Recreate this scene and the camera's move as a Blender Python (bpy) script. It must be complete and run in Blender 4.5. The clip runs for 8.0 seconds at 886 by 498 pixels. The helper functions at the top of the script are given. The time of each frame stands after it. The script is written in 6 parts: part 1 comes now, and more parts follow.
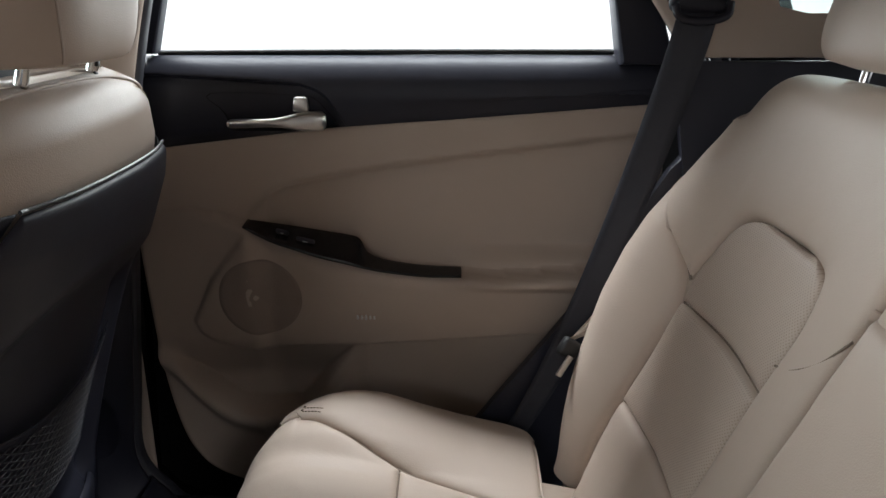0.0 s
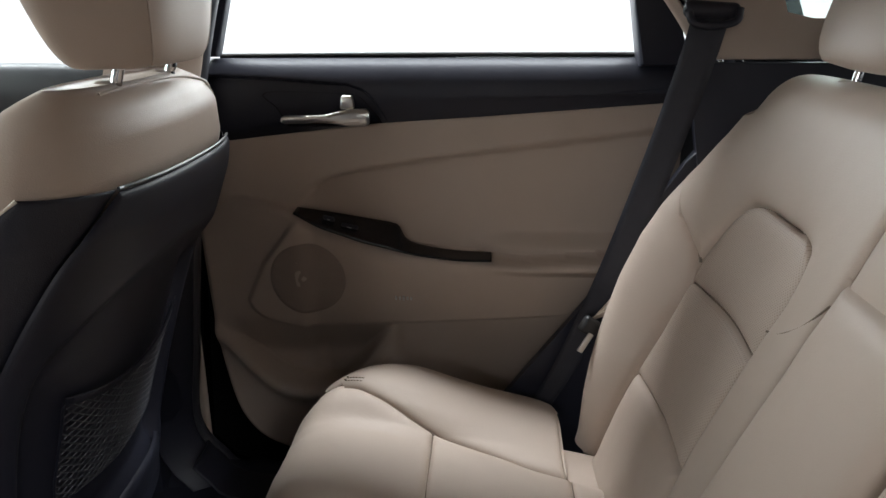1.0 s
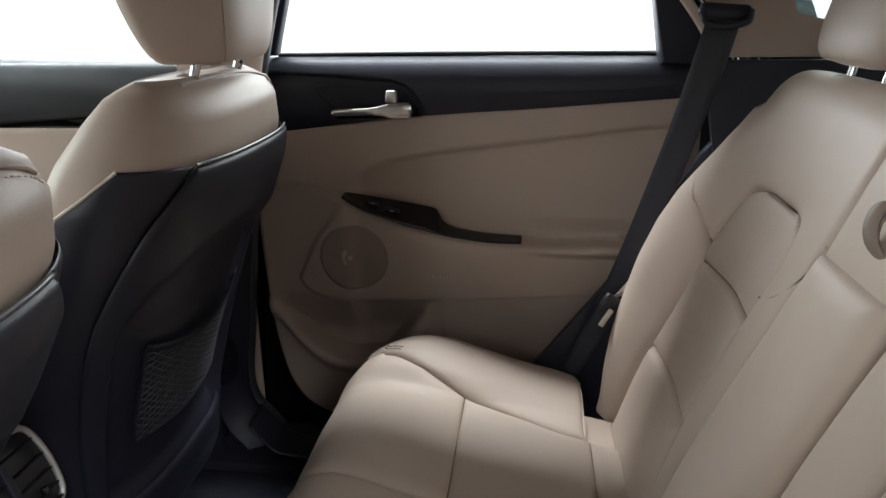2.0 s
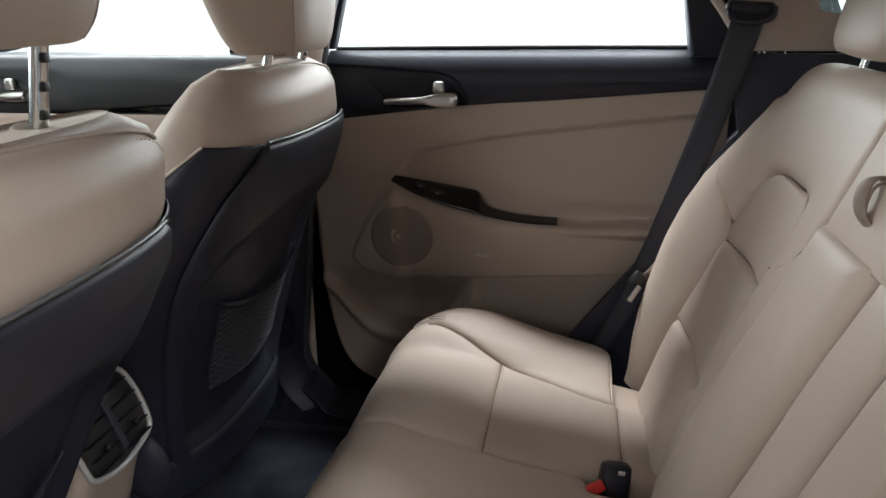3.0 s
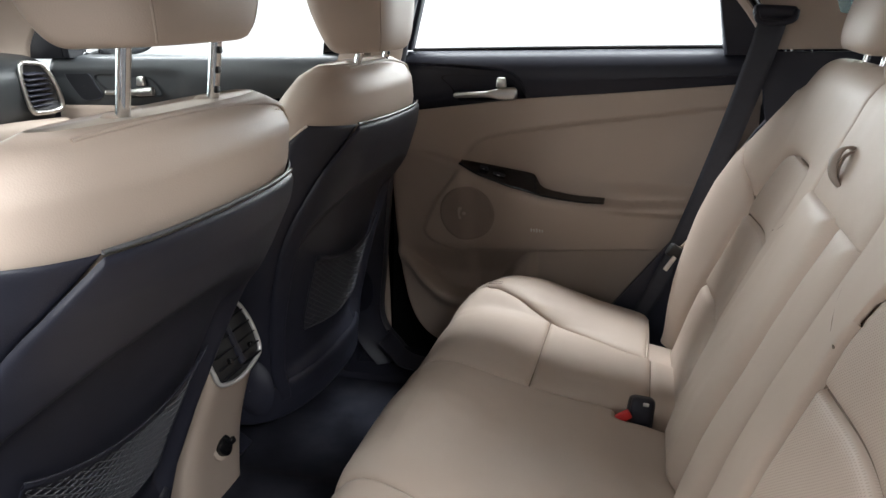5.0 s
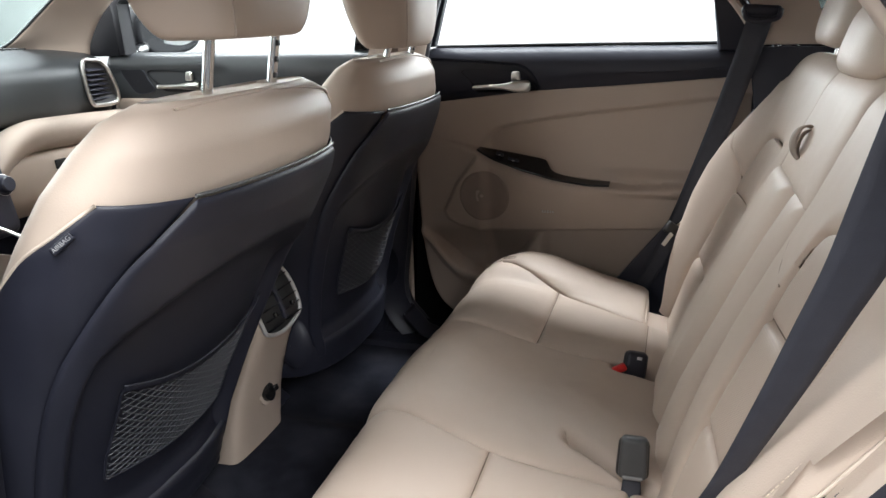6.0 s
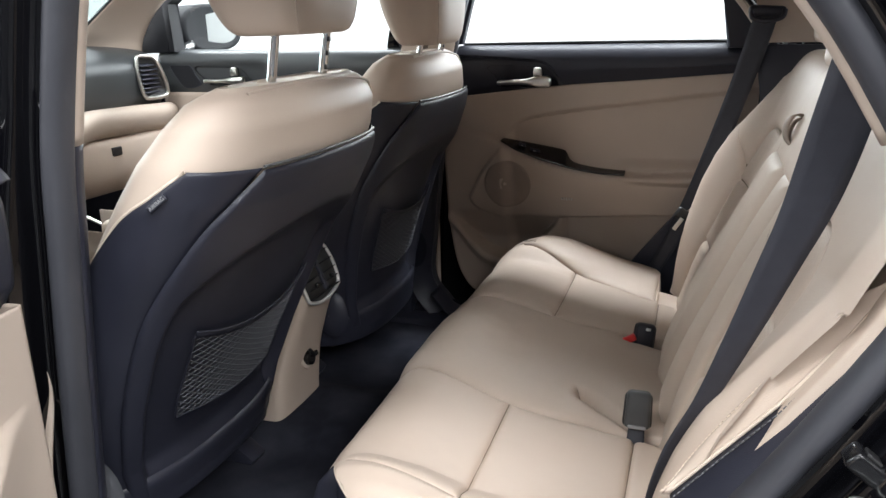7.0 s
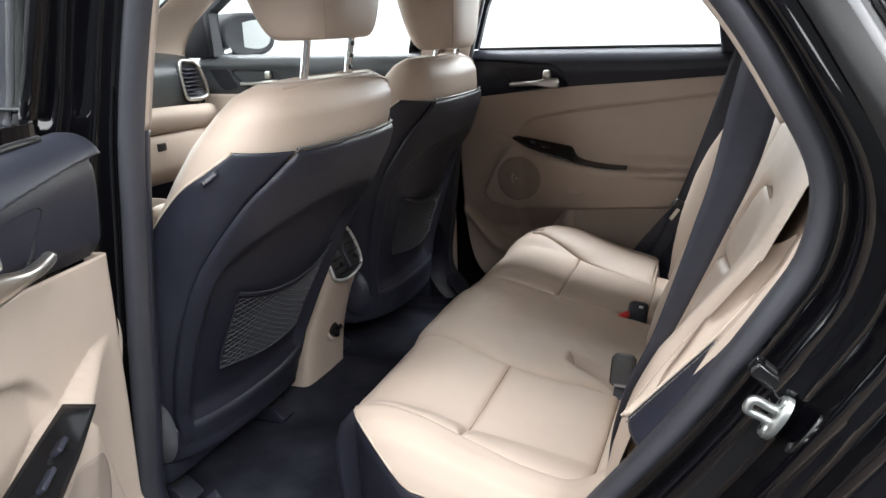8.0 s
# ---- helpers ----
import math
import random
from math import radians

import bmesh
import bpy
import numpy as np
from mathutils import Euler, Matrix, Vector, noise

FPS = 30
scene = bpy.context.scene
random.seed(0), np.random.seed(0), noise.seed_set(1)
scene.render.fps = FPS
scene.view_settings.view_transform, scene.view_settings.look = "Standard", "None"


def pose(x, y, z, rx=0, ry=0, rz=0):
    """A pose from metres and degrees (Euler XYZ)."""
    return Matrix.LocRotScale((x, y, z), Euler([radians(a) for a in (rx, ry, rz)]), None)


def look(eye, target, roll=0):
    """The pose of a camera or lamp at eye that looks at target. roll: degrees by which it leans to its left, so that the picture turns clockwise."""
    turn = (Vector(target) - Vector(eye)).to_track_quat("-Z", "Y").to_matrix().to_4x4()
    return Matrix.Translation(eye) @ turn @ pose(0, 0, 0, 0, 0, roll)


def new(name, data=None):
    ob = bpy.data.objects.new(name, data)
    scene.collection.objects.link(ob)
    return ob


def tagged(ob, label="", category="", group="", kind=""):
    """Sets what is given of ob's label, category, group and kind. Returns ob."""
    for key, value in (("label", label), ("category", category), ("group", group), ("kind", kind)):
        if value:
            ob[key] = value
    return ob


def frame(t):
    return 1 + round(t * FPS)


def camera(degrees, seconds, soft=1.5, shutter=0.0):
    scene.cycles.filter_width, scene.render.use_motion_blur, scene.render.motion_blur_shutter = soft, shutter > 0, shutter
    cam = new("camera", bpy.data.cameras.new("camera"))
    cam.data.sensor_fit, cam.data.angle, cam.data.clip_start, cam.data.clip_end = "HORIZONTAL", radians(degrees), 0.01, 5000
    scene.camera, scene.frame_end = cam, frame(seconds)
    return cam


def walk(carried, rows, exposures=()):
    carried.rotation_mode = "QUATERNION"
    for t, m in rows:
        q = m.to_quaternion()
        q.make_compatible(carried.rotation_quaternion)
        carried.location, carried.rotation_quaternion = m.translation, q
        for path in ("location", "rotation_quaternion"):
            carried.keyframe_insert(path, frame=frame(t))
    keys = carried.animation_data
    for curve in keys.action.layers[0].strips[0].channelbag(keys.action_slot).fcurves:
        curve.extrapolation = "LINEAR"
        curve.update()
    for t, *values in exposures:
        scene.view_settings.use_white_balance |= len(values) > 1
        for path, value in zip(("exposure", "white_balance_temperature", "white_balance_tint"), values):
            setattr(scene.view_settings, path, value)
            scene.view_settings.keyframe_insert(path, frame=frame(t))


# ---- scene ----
# ---------------------------------------------------------------- camera
cam = camera(60.8, 8.0)
METRES, EYE, TILT, LEAN, TURN = 1.17, 1.36, -18.4, 0.0, 0.0
ROWS = [
    (0.0, 0.0, 0.0, 0.0, -0.0, 0.0, -0.0),
    (0.5, -0.0019, -0.046, -0.0128, 1.18, 0.12, -0.3),
    (1.0, 0.0051, -0.0951, -0.0271, 2.66, 0.29, -0.61),
    (1.5, 0.0192, -0.1475, -0.0442, 4.37, 0.47, -0.99),
    (3.0, 0.0461, -0.3012, -0.094, 9.37, 0.11, -2.44),
    (3.5, 0.0612, -0.3493, -0.1102, 10.97, 0.04, -2.98),
    (4.0, 0.0787, -0.3932, -0.1241, 12.39, 0.12, -3.36),
    (4.5, 0.0891, -0.4342, -0.1368, 13.67, 0.2, -3.52),
    (6.0, 0.159, -0.6451, -0.2099, 16.51, 0.24, -3.92),
    (6.5, 0.1822, -0.7096, -0.2296, 17.35, 0.11, -4.22),
    (7.0, 0.1925, -0.7685, -0.2505, 18.24, 0.1, -4.48),
    (7.5, 0.2258, -0.8192, -0.269, 19.22, 0.13, -4.72),
    (8.0, 0.2737, -0.9038, -0.2955, 20.29, 0.42, -4.91),
]
walk(cam, [(t, pose(0, 0, EYE, TILT, LEAN, TURN) @ pose(METRES * x, METRES * y, METRES * z, 90 + pitch, roll, yaw)) for t, x, y, z, yaw, pitch, roll in ROWS],
     exposures=[(0.0, 0.22), (1.5, 0.27), (3.0, 0.37), (4.5, 0.48), (6.0, 0.63), (8.0, 0.65)])

# ---------------------------------------------------------------- light: a white photo studio
world = bpy.data.worlds.new("world")
world.use_nodes = True
world.node_tree.nodes["Background"].inputs[0].default_value = (0.9, 0.95, 1.0, 1)
world.node_tree.nodes["Background"].inputs[1].default_value = 0.3
scene.world = world


def area_light(name, eye, target, w, h, power, colour=(1, 1, 1)):
    data = bpy.data.lights.new(name, "AREA")
    data.shape, data.size, data.size_y, data.energy, data.color = "RECTANGLE", w, h, power, colour
    ob = new(name, data)
    ob.matrix_world = look(eye, target)
    return ob


YC = 0.44          # the car's centre line; x runs to its rear, y to its right side
COOL = (0.905, 0.957, 1.0)
NEUTRAL = (0.955, 0.972, 0.99)
area_light("studio_softbox_far", (-0.4, 2.3, 4.5), (-0.4, 1.6, 0), 8.0, 0.7, 600, COOL)
area_light("studio_softbox_near", (0.4, -2.0, 4.5), (0.2, -1.2, 0), 8.0, 0.8, 262, NEUTRAL)
# added unseen fill, aimed to brighten the back of the near front seat
area_light("fill_near_rear", (3.2, -4.6, 4.3), (-0.4, 0.0, 0.9), 2.5, 1.2, 185, NEUTRAL)
area_light("studio_side_softbox", (-0.2, 5.2, 2.6), (-0.2, 0.4, 1.0), 7.0, 3.0, 430, COOL)
area_light("studio_front_softbox", (-6.2, 0.4, 2.8), (-0.2, 0.4, 1.0), 5.0, 3.0, 345, COOL)
# added unseen fill from behind the car, to lift the dark seat backs
area_light("fill_rear", (5.4, 0.2, 2.9), (0.0, 0.3, 1.0), 5.0, 2.0, 120, COOL)
# added unseen fill that reaches the far door through the near opening
area_light("fill_door", (-2.0, -5.0, 2.6), (0.2, 0.6, 0.9), 3.0, 1.5, 95, NEUTRAL)

# ---------------------------------------------------------------- materials


def material(name, colour, rough=0.5, metal=0.0, second=None, scale=8.0, mix=0.5, grain=0.0, grain_scale=900.0, spec=0.5, coat=0.0, rough_var=0.0):
    """A surface with two-scale variation: soft patches of a second colour, and a fine grain in the relief."""
    m = bpy.data.materials.new(name)
    m.use_nodes = True
    nt = m.node_tree
    b = nt.nodes["Principled BSDF"]
    b.inputs["Base Color"].default_value = (*colour, 1)
    b.inputs["Roughness"].default_value = rough
    b.inputs["Metallic"].default_value = metal
    b.inputs["Specular IOR Level"].default_value = spec
    b.inputs["Coat Weight"].default_value = coat
    b.inputs["Coat Roughness"].default_value = 0.03
    co = nt.nodes.new("ShaderNodeTexCoord")
    if second:
        n = nt.nodes.new("ShaderNodeTexNoise")
        n.inputs["Scale"].default_value, n.inputs["Detail"].default_value = scale, 6
        nt.links.new(co.outputs["Object"], n.inputs["Vector"])
        r = nt.nodes.new("ShaderNodeMapRange")
        r.inputs[1].default_value, r.inputs[2].default_value, r.inputs[4].default_value = 0.35, 0.7, mix
        nt.links.new(n.outputs["Fac"], r.inputs[0])
        x = nt.nodes.new("ShaderNodeMix")
        x.data_type = "RGBA"
        x.inputs[6].default_value, x.inputs[7].default_value = (*colour, 1), (*second, 1)
        nt.links.new(r.outputs[0], x.inputs[0])
        nt.links.new(x.outputs[2], b.inputs["Base Color"])
        if rough_var:
            rr = nt.nodes.new("ShaderNodeMapRange")
            rr.inputs[1].default_value, rr.inputs[2].default_value = 0.3, 0.7
            rr.inputs[3].default_value, rr.inputs[4].default_value = rough - rough_var, rough + rough_var
            nt.links.new(n.outputs["Fac"], rr.inputs[0])
            nt.links.new(rr.outputs[0], b.inputs["Roughness"])
    if grain:
        v = nt.nodes.new("ShaderNodeTexVoronoi")
        v.inputs["Scale"].default_value = grain_scale
        nt.links.new(co.outputs["Object"], v.inputs["Vector"])
        w = nt.nodes.new("ShaderNodeTexNoise")
        w.inputs["Scale"].default_value, w.inputs["Detail"].default_value = grain_scale / 14, 4
        nt.links.new(co.outputs["Object"], w.inputs["Vector"])
        s = nt.nodes.new("ShaderNodeMath")
        s.operation = "MULTIPLY_ADD"
        s.inputs[1].default_value = 0.5
        nt.links.new(v.outputs["Distance"], s.inputs[0])
        nt.links.new(w.outputs["Fac"], s.inputs[2])
        u = nt.nodes.new("ShaderNodeBump")
        u.inputs["Strength"].default_value, u.inputs["Distance"].default_value = grain, 0.0006
        nt.links.new(s.outputs[0], u.inputs["Height"])
        nt.links.new(u.outputs["Normal"], b.inputs["Normal"])
    return m


LEATHER = material("beige_leather", (0.522, 0.428, 0.356), 0.50, second=(0.477, 0.388, 0.319), scale=6, grain=0.45, grain_scale=650, spec=0.32, rough_var=0.05)
# dark brown for the painted shade in seam creases, and for dark thread
CREASE = material("crease_shade_and_thread", (0.20, 0.155, 0.12), 0.7, second=(0.15, 0.115, 0.09), scale=40)
TRIM = material("beige_trim", (0.442, 0.362, 0.302), 0.6, second=(0.410, 0.335, 0.277), scale=9, grain=0.4, grain_scale=900, spec=0.3)
BLACK = material("black_plastic", (0.0175, 0.0186, 0.0290), 0.46, second=(0.023, 0.0245, 0.037), scale=14, grain=0.35, grain_scale=1000, spec=0.4)
VINYL = material("black_vinyl", (0.0175, 0.0186, 0.0290), 0.42, second=(0.024, 0.0255, 0.038), scale=10, grain=0.4, grain_scale=700, spec=0.45)
RUBBER = material("black_rubber", (0.012, 0.012, 0.013), 0.45, second=(0.02, 0.02, 0.02), scale=20, grain=0.15, grain_scale=400)
SEAL = material("grey_black_rubber", (0.036, 0.037, 0.045), 0.5, second=(0.046, 0.047, 0.056), scale=20, grain=0.2, grain_scale=500)
PAINT = material("black_gloss_paint", (0.0022, 0.0022, 0.003), 0.07, spec=0.12, coat=0.6, second=(0.003, 0.003, 0.004), scale=30)
# paler than the black plastic: the windscreen's light and sheen are in its colour
LITBLACK = material("windscreen_lit_black", (0.034, 0.038, 0.041), 0.40, second=(0.040, 0.045, 0.048), scale=12, grain=0.4, grain_scale=800, spec=0.6)
CARPET = material("black_carpet", (0.014, 0.0148, 0.0215), 0.95, second=(0.036, 0.038, 0.050), scale=9, mix=0.9, grain=1.0, grain_scale=500, spec=0.1)
WEBBING = material("black_webbing", (0.025, 0.026, 0.035), 0.6, second=(0.034, 0.035, 0.046), scale=60, grain=0.5, grain_scale=1500, spec=0.4)
CHROME = material("bright_chrome", (0.8, 0.8, 0.8), 0.13, metal=1.0, second=(0.7, 0.7, 0.7), scale=30)
SILVER = material("satin_silver", (0.62, 0.60, 0.57), 0.28, metal=1.0, second=(0.55, 0.53, 0.5), scale=40)
PIPING = material("pale_piping", (0.62, 0.53, 0.44), 0.4, second=(0.55, 0.46, 0.38), scale=40)
THREAD = material("pale_thread", (0.72, 0.62, 0.5), 0.7, second=(0.6, 0.5, 0.4), scale=80)
DARKTHREAD = material("grey_thread", (0.12, 0.12, 0.13), 0.7, second=(0.08, 0.08, 0.09), scale=80)
WALL = material("studio_white", (0.82, 0.83, 0.83), 0.8, second=(0.78, 0.79, 0.79), scale=0.4)
DARKWALL = material("studio_dark", (0.10, 0.10, 0.105), 0.8, second=(0.12, 0.12, 0.12), scale=0.6)
LIGHTBEAD = material("grey_bead", (0.16, 0.16, 0.165), 0.35, second=(0.12, 0.12, 0.125), scale=30)
GROUND = material("studio_floor", (0.06, 0.06, 0.063), 0.5, second=(0.045, 0.045, 0.048), scale=1.2, grain=0.2, grain_scale=60)
RED = material("red_button", (0.65, 0.02, 0.02), 0.4, second=(0.55, 0.015, 0.015), scale=50)
PRINT = material("white_print", (0.75, 0.75, 0.75), 0.6, second=(0.65, 0.65, 0.65), scale=90)
GREYPRINT = material("grey_print", (0.3, 0.3, 0.31), 0.6, second=(0.25, 0.25, 0.25), scale=90)


def glass_material(name, tint):
    m = bpy.data.materials.new(name)
    m.use_nodes = True
    nt = m.node_tree
    nt.nodes.remove(nt.nodes["Principled BSDF"])
    t = nt.nodes.new("ShaderNodeBsdfTransparent")
    t.inputs[0].default_value = (*tint, 1)
    g = nt.nodes.new("ShaderNodeBsdfGlossy")
    g.inputs["Roughness"].default_value = 0.02
    x = nt.nodes.new("ShaderNodeMixShader")
    x.inputs[0].default_value = 0.03
    nt.links.new(t.outputs[0], x.inputs[1])
    nt.links.new(g.outputs[0], x.inputs[2])
    nt.links.new(x.outputs[0], nt.nodes["Material Output"].inputs[0])
    return m


GLASS = glass_material("clear_glass", (0.97, 0.98, 0.97))
GREENGLASS = glass_material("green_tinted_glass", (0.90, 0.97, 0.945))
PRIVACY = glass_material("dark_privacy_glass", (0.22, 0.23, 0.23))


def perforated():
    """The leather with rows of small punched holes."""
    m = LEATHER.copy()
    m.name = "perforated_leather"
    nt = m.node_tree
    b = nt.nodes["Principled BSDF"]
    old = b.inputs["Base Color"].links[0].from_socket
    co = nt.nodes.new("ShaderNodeTexCoord")
    mp = nt.nodes.new("ShaderNodeMapping")
    mp.inputs["Rotation"].default_value = (radians(45), 0, 0)
    mp.inputs["Scale"].default_value = (0, 300, 300)
    nt.links.new(co.outputs["Object"], mp.inputs["Vector"])
    v = nt.nodes.new("ShaderNodeTexVoronoi")
    v.inputs["Randomness"].default_value, v.inputs["Scale"].default_value = 0.0, 1.0
    nt.links.new(mp.outputs[0], v.inputs["Vector"])
    r = nt.nodes.new("ShaderNodeMapRange")
    r.inputs[1].default_value, r.inputs[2].default_value, r.inputs[3].default_value, r.inputs[4].default_value = 0.17, 0.26, 0.45, 0.0
    nt.links.new(v.outputs["Distance"], r.inputs[0])
    x = nt.nodes.new("ShaderNodeMix")
    x.data_type = "RGBA"
    x.inputs[7].default_value = (0.20, 0.155, 0.12, 1)
    nt.links.new(r.outputs[0], x.inputs[0])
    nt.links.new(old, x.inputs[6])
    nt.links.new(x.outputs[2], b.inputs["Base Color"])
    return m


PERF = perforated()

# ---------------------------------------------------------------- builders
ORIGIN = {}


def ramp(v, a, b):
    k = min(1.0, max(0.0, (v - a) / (b - a)))
    return k * k * (3 - 2 * k)


def thing(name, at, label, category, group="", kind=""):
    """An Empty at the thing's base; its parts are given in world metres."""
    ob = new(name)
    ob.location = at
    ob.empty_display_size = 0.05
    ORIGIN[ob] = Vector(at)
    return tagged(ob, label, category, group, kind)


XF = [None]         # while set, parts are turned over or swung by this matrix as they are made


def link(name, me, mat, parent, label="", smooth=True):
    me.materials.append(mat)
    if XF[0] is not None:
        me.transform(XF[0])
        if XF[0].determinant() < 0:
            me.flip_normals()
    if smooth:
        me.polygons.foreach_set("use_smooth", [True] * len(me.polygons))
    ob = new(name, me)
    if parent is not None:
        at = ORIGIN.get(parent, Vector())
        ORIGIN[ob] = at
        me.transform(Matrix.Translation(-at))
        ob.parent = parent
    if label:
        tagged(ob, label)
    return ob


def part(name, bm, mat, parent, label="", smooth=True):
    """Links a bmesh, in world metres, as one mesh object under a thing or a part."""
    bmesh.ops.recalc_face_normals(bm, faces=bm.faces)
    me = bpy.data.meshes.new(name)
    bm.to_mesh(me)
    bm.free()
    return link(name, me, mat, parent, label, smooth)


def sharp(ob, degrees=35):
    """Keeps edges crisp where the faces meet at more than this angle."""
    ob.data.set_sharp_from_angle(angle=radians(degrees))
    return ob


def catmull(pts, n, closed=False):
    """n points on a smooth curve through pts, at even steps of length."""
    p = np.array(pts, float)
    q = np.vstack([p[-1], p, p[0], p[1]]) if closed else np.vstack([2 * p[0] - p[1], p, 2 * p[-1] - p[-2]])
    out = []
    for i in range(len(q) - 3):
        t = np.linspace(0, 1, 24, endpoint=False)[:, None]
        a, b, c, d = q[i:i + 4]
        out.append(0.5 * (2 * b + (c - a) * t + (2 * a - 5 * b + 4 * c - d) * t ** 2 + (3 * b - a - 3 * c + d) * t ** 3))
    out = np.vstack(out + [q[-2][None]])
    s = np.r_[0, np.cumsum(np.linalg.norm(np.diff(out, axis=0), axis=1))]
    u = np.linspace(0, s[-1], n, endpoint=not closed)
    return np.stack([np.interp(u, s, out[:, k]) for k in range(out.shape[1])], 1)


def sheet_mesh(name, P, wrap_u=False, wrap_v=False, cap=False):
    """A mesh from an array of rows and columns of places."""
    nu, nv = P.shape[:2]
    iu = np.arange(nu if wrap_u else nu - 1)
    iv = np.arange(nv if wrap_v else nv - 1)
    a, b = np.meshgrid(iu, iv, indexing="ij")
    a, b = a.ravel(), b.ravel()
    a2, b2 = (a + 1) % nu, (b + 1) % nv
    faces = np.stack([a * nv + b, a2 * nv + b, a2 * nv + b2, a * nv + b2], 1).tolist()
    if cap:
        faces += [list(range(nv))[::-1], list(range((nu - 1) * nv, nu * nv))]
    me = bpy.data.meshes.new(name)
    me.from_pydata(P.reshape(-1, 3).tolist(), [], faces)
    return me


def thicken(bm, t):
    """Gives an open sheet a second face at this depth behind it, and closes the rim."""
    bm.normal_update()
    bm.verts.ensure_lookup_table()
    faces, rims = bm.faces[:], [e for e in bm.edges if e.is_boundary]
    twin = {v: bm.verts.new(v.co - v.normal * t) for v in bm.verts[:]}
    for f in faces:
        bm.faces.new([twin[v] for v in reversed(f.verts)])
    for e in rims:
        a, b = e.verts
        bm.faces.new((a, b, twin[b], twin[a]))


def sheet(name, P, mat, parent, label="", thick=0.0, **wrap):
    me = sheet_mesh(name, np.array(P), **wrap)
    bm = bmesh.new()
    bm.from_mesh(me)
    bpy.data.meshes.remove(me)
    if thick:
        bmesh.ops.recalc_face_normals(bm, faces=bm.faces)
        thicken(bm, thick)
    return part(name, bm, mat, parent, label)


def tube(name, pts, radius, mat, parent, label="", sides=10, n=None, closed=False, flat=1.0, smooth_path=True):
    """A round bar, cord or pipe along a smooth line; radius may be a list along it."""
    p = catmull(pts, n or max(8, 8 * len(pts)), closed) if smooth_path else np.array(pts, float)
    r = np.interp(np.linspace(0, 1, len(p)), np.linspace(0, 1, len(radius)), radius) if isinstance(radius, (list, tuple)) else np.full(len(p), radius)
    t = np.gradient(p, axis=0)
    if closed:
        t = np.roll(p, -1, 0) - np.roll(p, 1, 0)
    t /= np.linalg.norm(t, axis=1)[:, None] + 1e-12
    up = np.array((0.0, 0, 1)) if abs(t[0][2]) < 0.8 else np.array((1.0, 0, 0))
    rings = []
    for k in range(len(p)):
        side = np.cross(t[k], up)
        side /= np.linalg.norm(side) + 1e-12
        up = np.cross(side, t[k])
        ang = np.linspace(0, 2 * np.pi, sides, endpoint=False)
        rings.append(p[k] + r[k] * (np.cos(ang)[:, None] * side + flat * np.sin(ang)[:, None] * up))
    me = sheet_mesh(name, np.array(rings), wrap_u=closed, wrap_v=True, cap=not closed)
    return link(name, me, mat, parent, label)


def rbox_bm(size, bevel, m=None, seg=3, taper=None):
    """A box with rounded edges, centred, moved by m."""
    bm = bmesh.new()
    bmesh.ops.create_cube(bm, size=1)
    for v in bm.verts:
        v.co = Vector((v.co.x * size[0], v.co.y * size[1], v.co.z * size[2]))
        if taper and v.co.z > 0:
            v.co.x *= taper[0]
            v.co.y *= taper[1]
    if bevel:
        bmesh.ops.bevel(bm, geom=bm.edges[:], offset=bevel, segments=seg, profile=0.5, affect="EDGES")
    if m is not None:
        bmesh.ops.transform(bm, matrix=m, verts=bm.verts)
    return bm


def rbox(name, at, size, bevel, mat, parent, label="", rot=(0, 0, 0), seg=3, taper=None):
    return part(name, rbox_bm(size, bevel, pose(*at, *rot), seg, taper), mat, parent, label)


def prism(name, outline, axis, low, high, mat, parent, label="", bevel=0.0, smooth=False):
    """A plate with this outline (two coordinates other than the axis) from low to high along the axis."""
    bm = bmesh.new()
    k = "xyz".index(axis)

    def put(p, h):
        q = list(p)
        q.insert(k, h)
        return bm.verts.new(q)
    a = [put(p, low) for p in outline]
    b = [put(p, high) for p in outline]
    bm.faces.new(a)
    bm.faces.new(b[::-1])
    n = len(a)
    for i in range(n):
        bm.faces.new((a[i], b[i], b[(i + 1) % n], a[(i + 1) % n]))
    if bevel:
        rim = [e for e in bm.edges if len({round(v.co[k], 6) for v in e.verts}) == 1]
        bmesh.ops.bevel(bm, geom=rim, offset=bevel, segments=2, affect="EDGES", profile=0.5)
    ob = part(name, bm, mat, parent, label, smooth=True)
    return sharp(ob, 40)


def lathe(name, profile, m, mat, parent, label="", sides=24):
    """A turned piece: profile of (radius, height) about z, moved by m."""
    ang = np.linspace(0, 2 * np.pi, sides, endpoint=False)
    P = np.array([[(r * math.cos(a), r * math.sin(a), h) for a in ang] for r, h in profile])
    me = sheet_mesh(name, P, wrap_v=True, cap=True)
    me.transform(m)
    ob = link(name, me, mat, parent, label)
    return sharp(ob, 40)


def normals(P):
    n = np.cross(np.gradient(P, axis=0), np.gradient(P, axis=1))
    return n / (np.linalg.norm(n, axis=2)[..., None] + 1e-12)


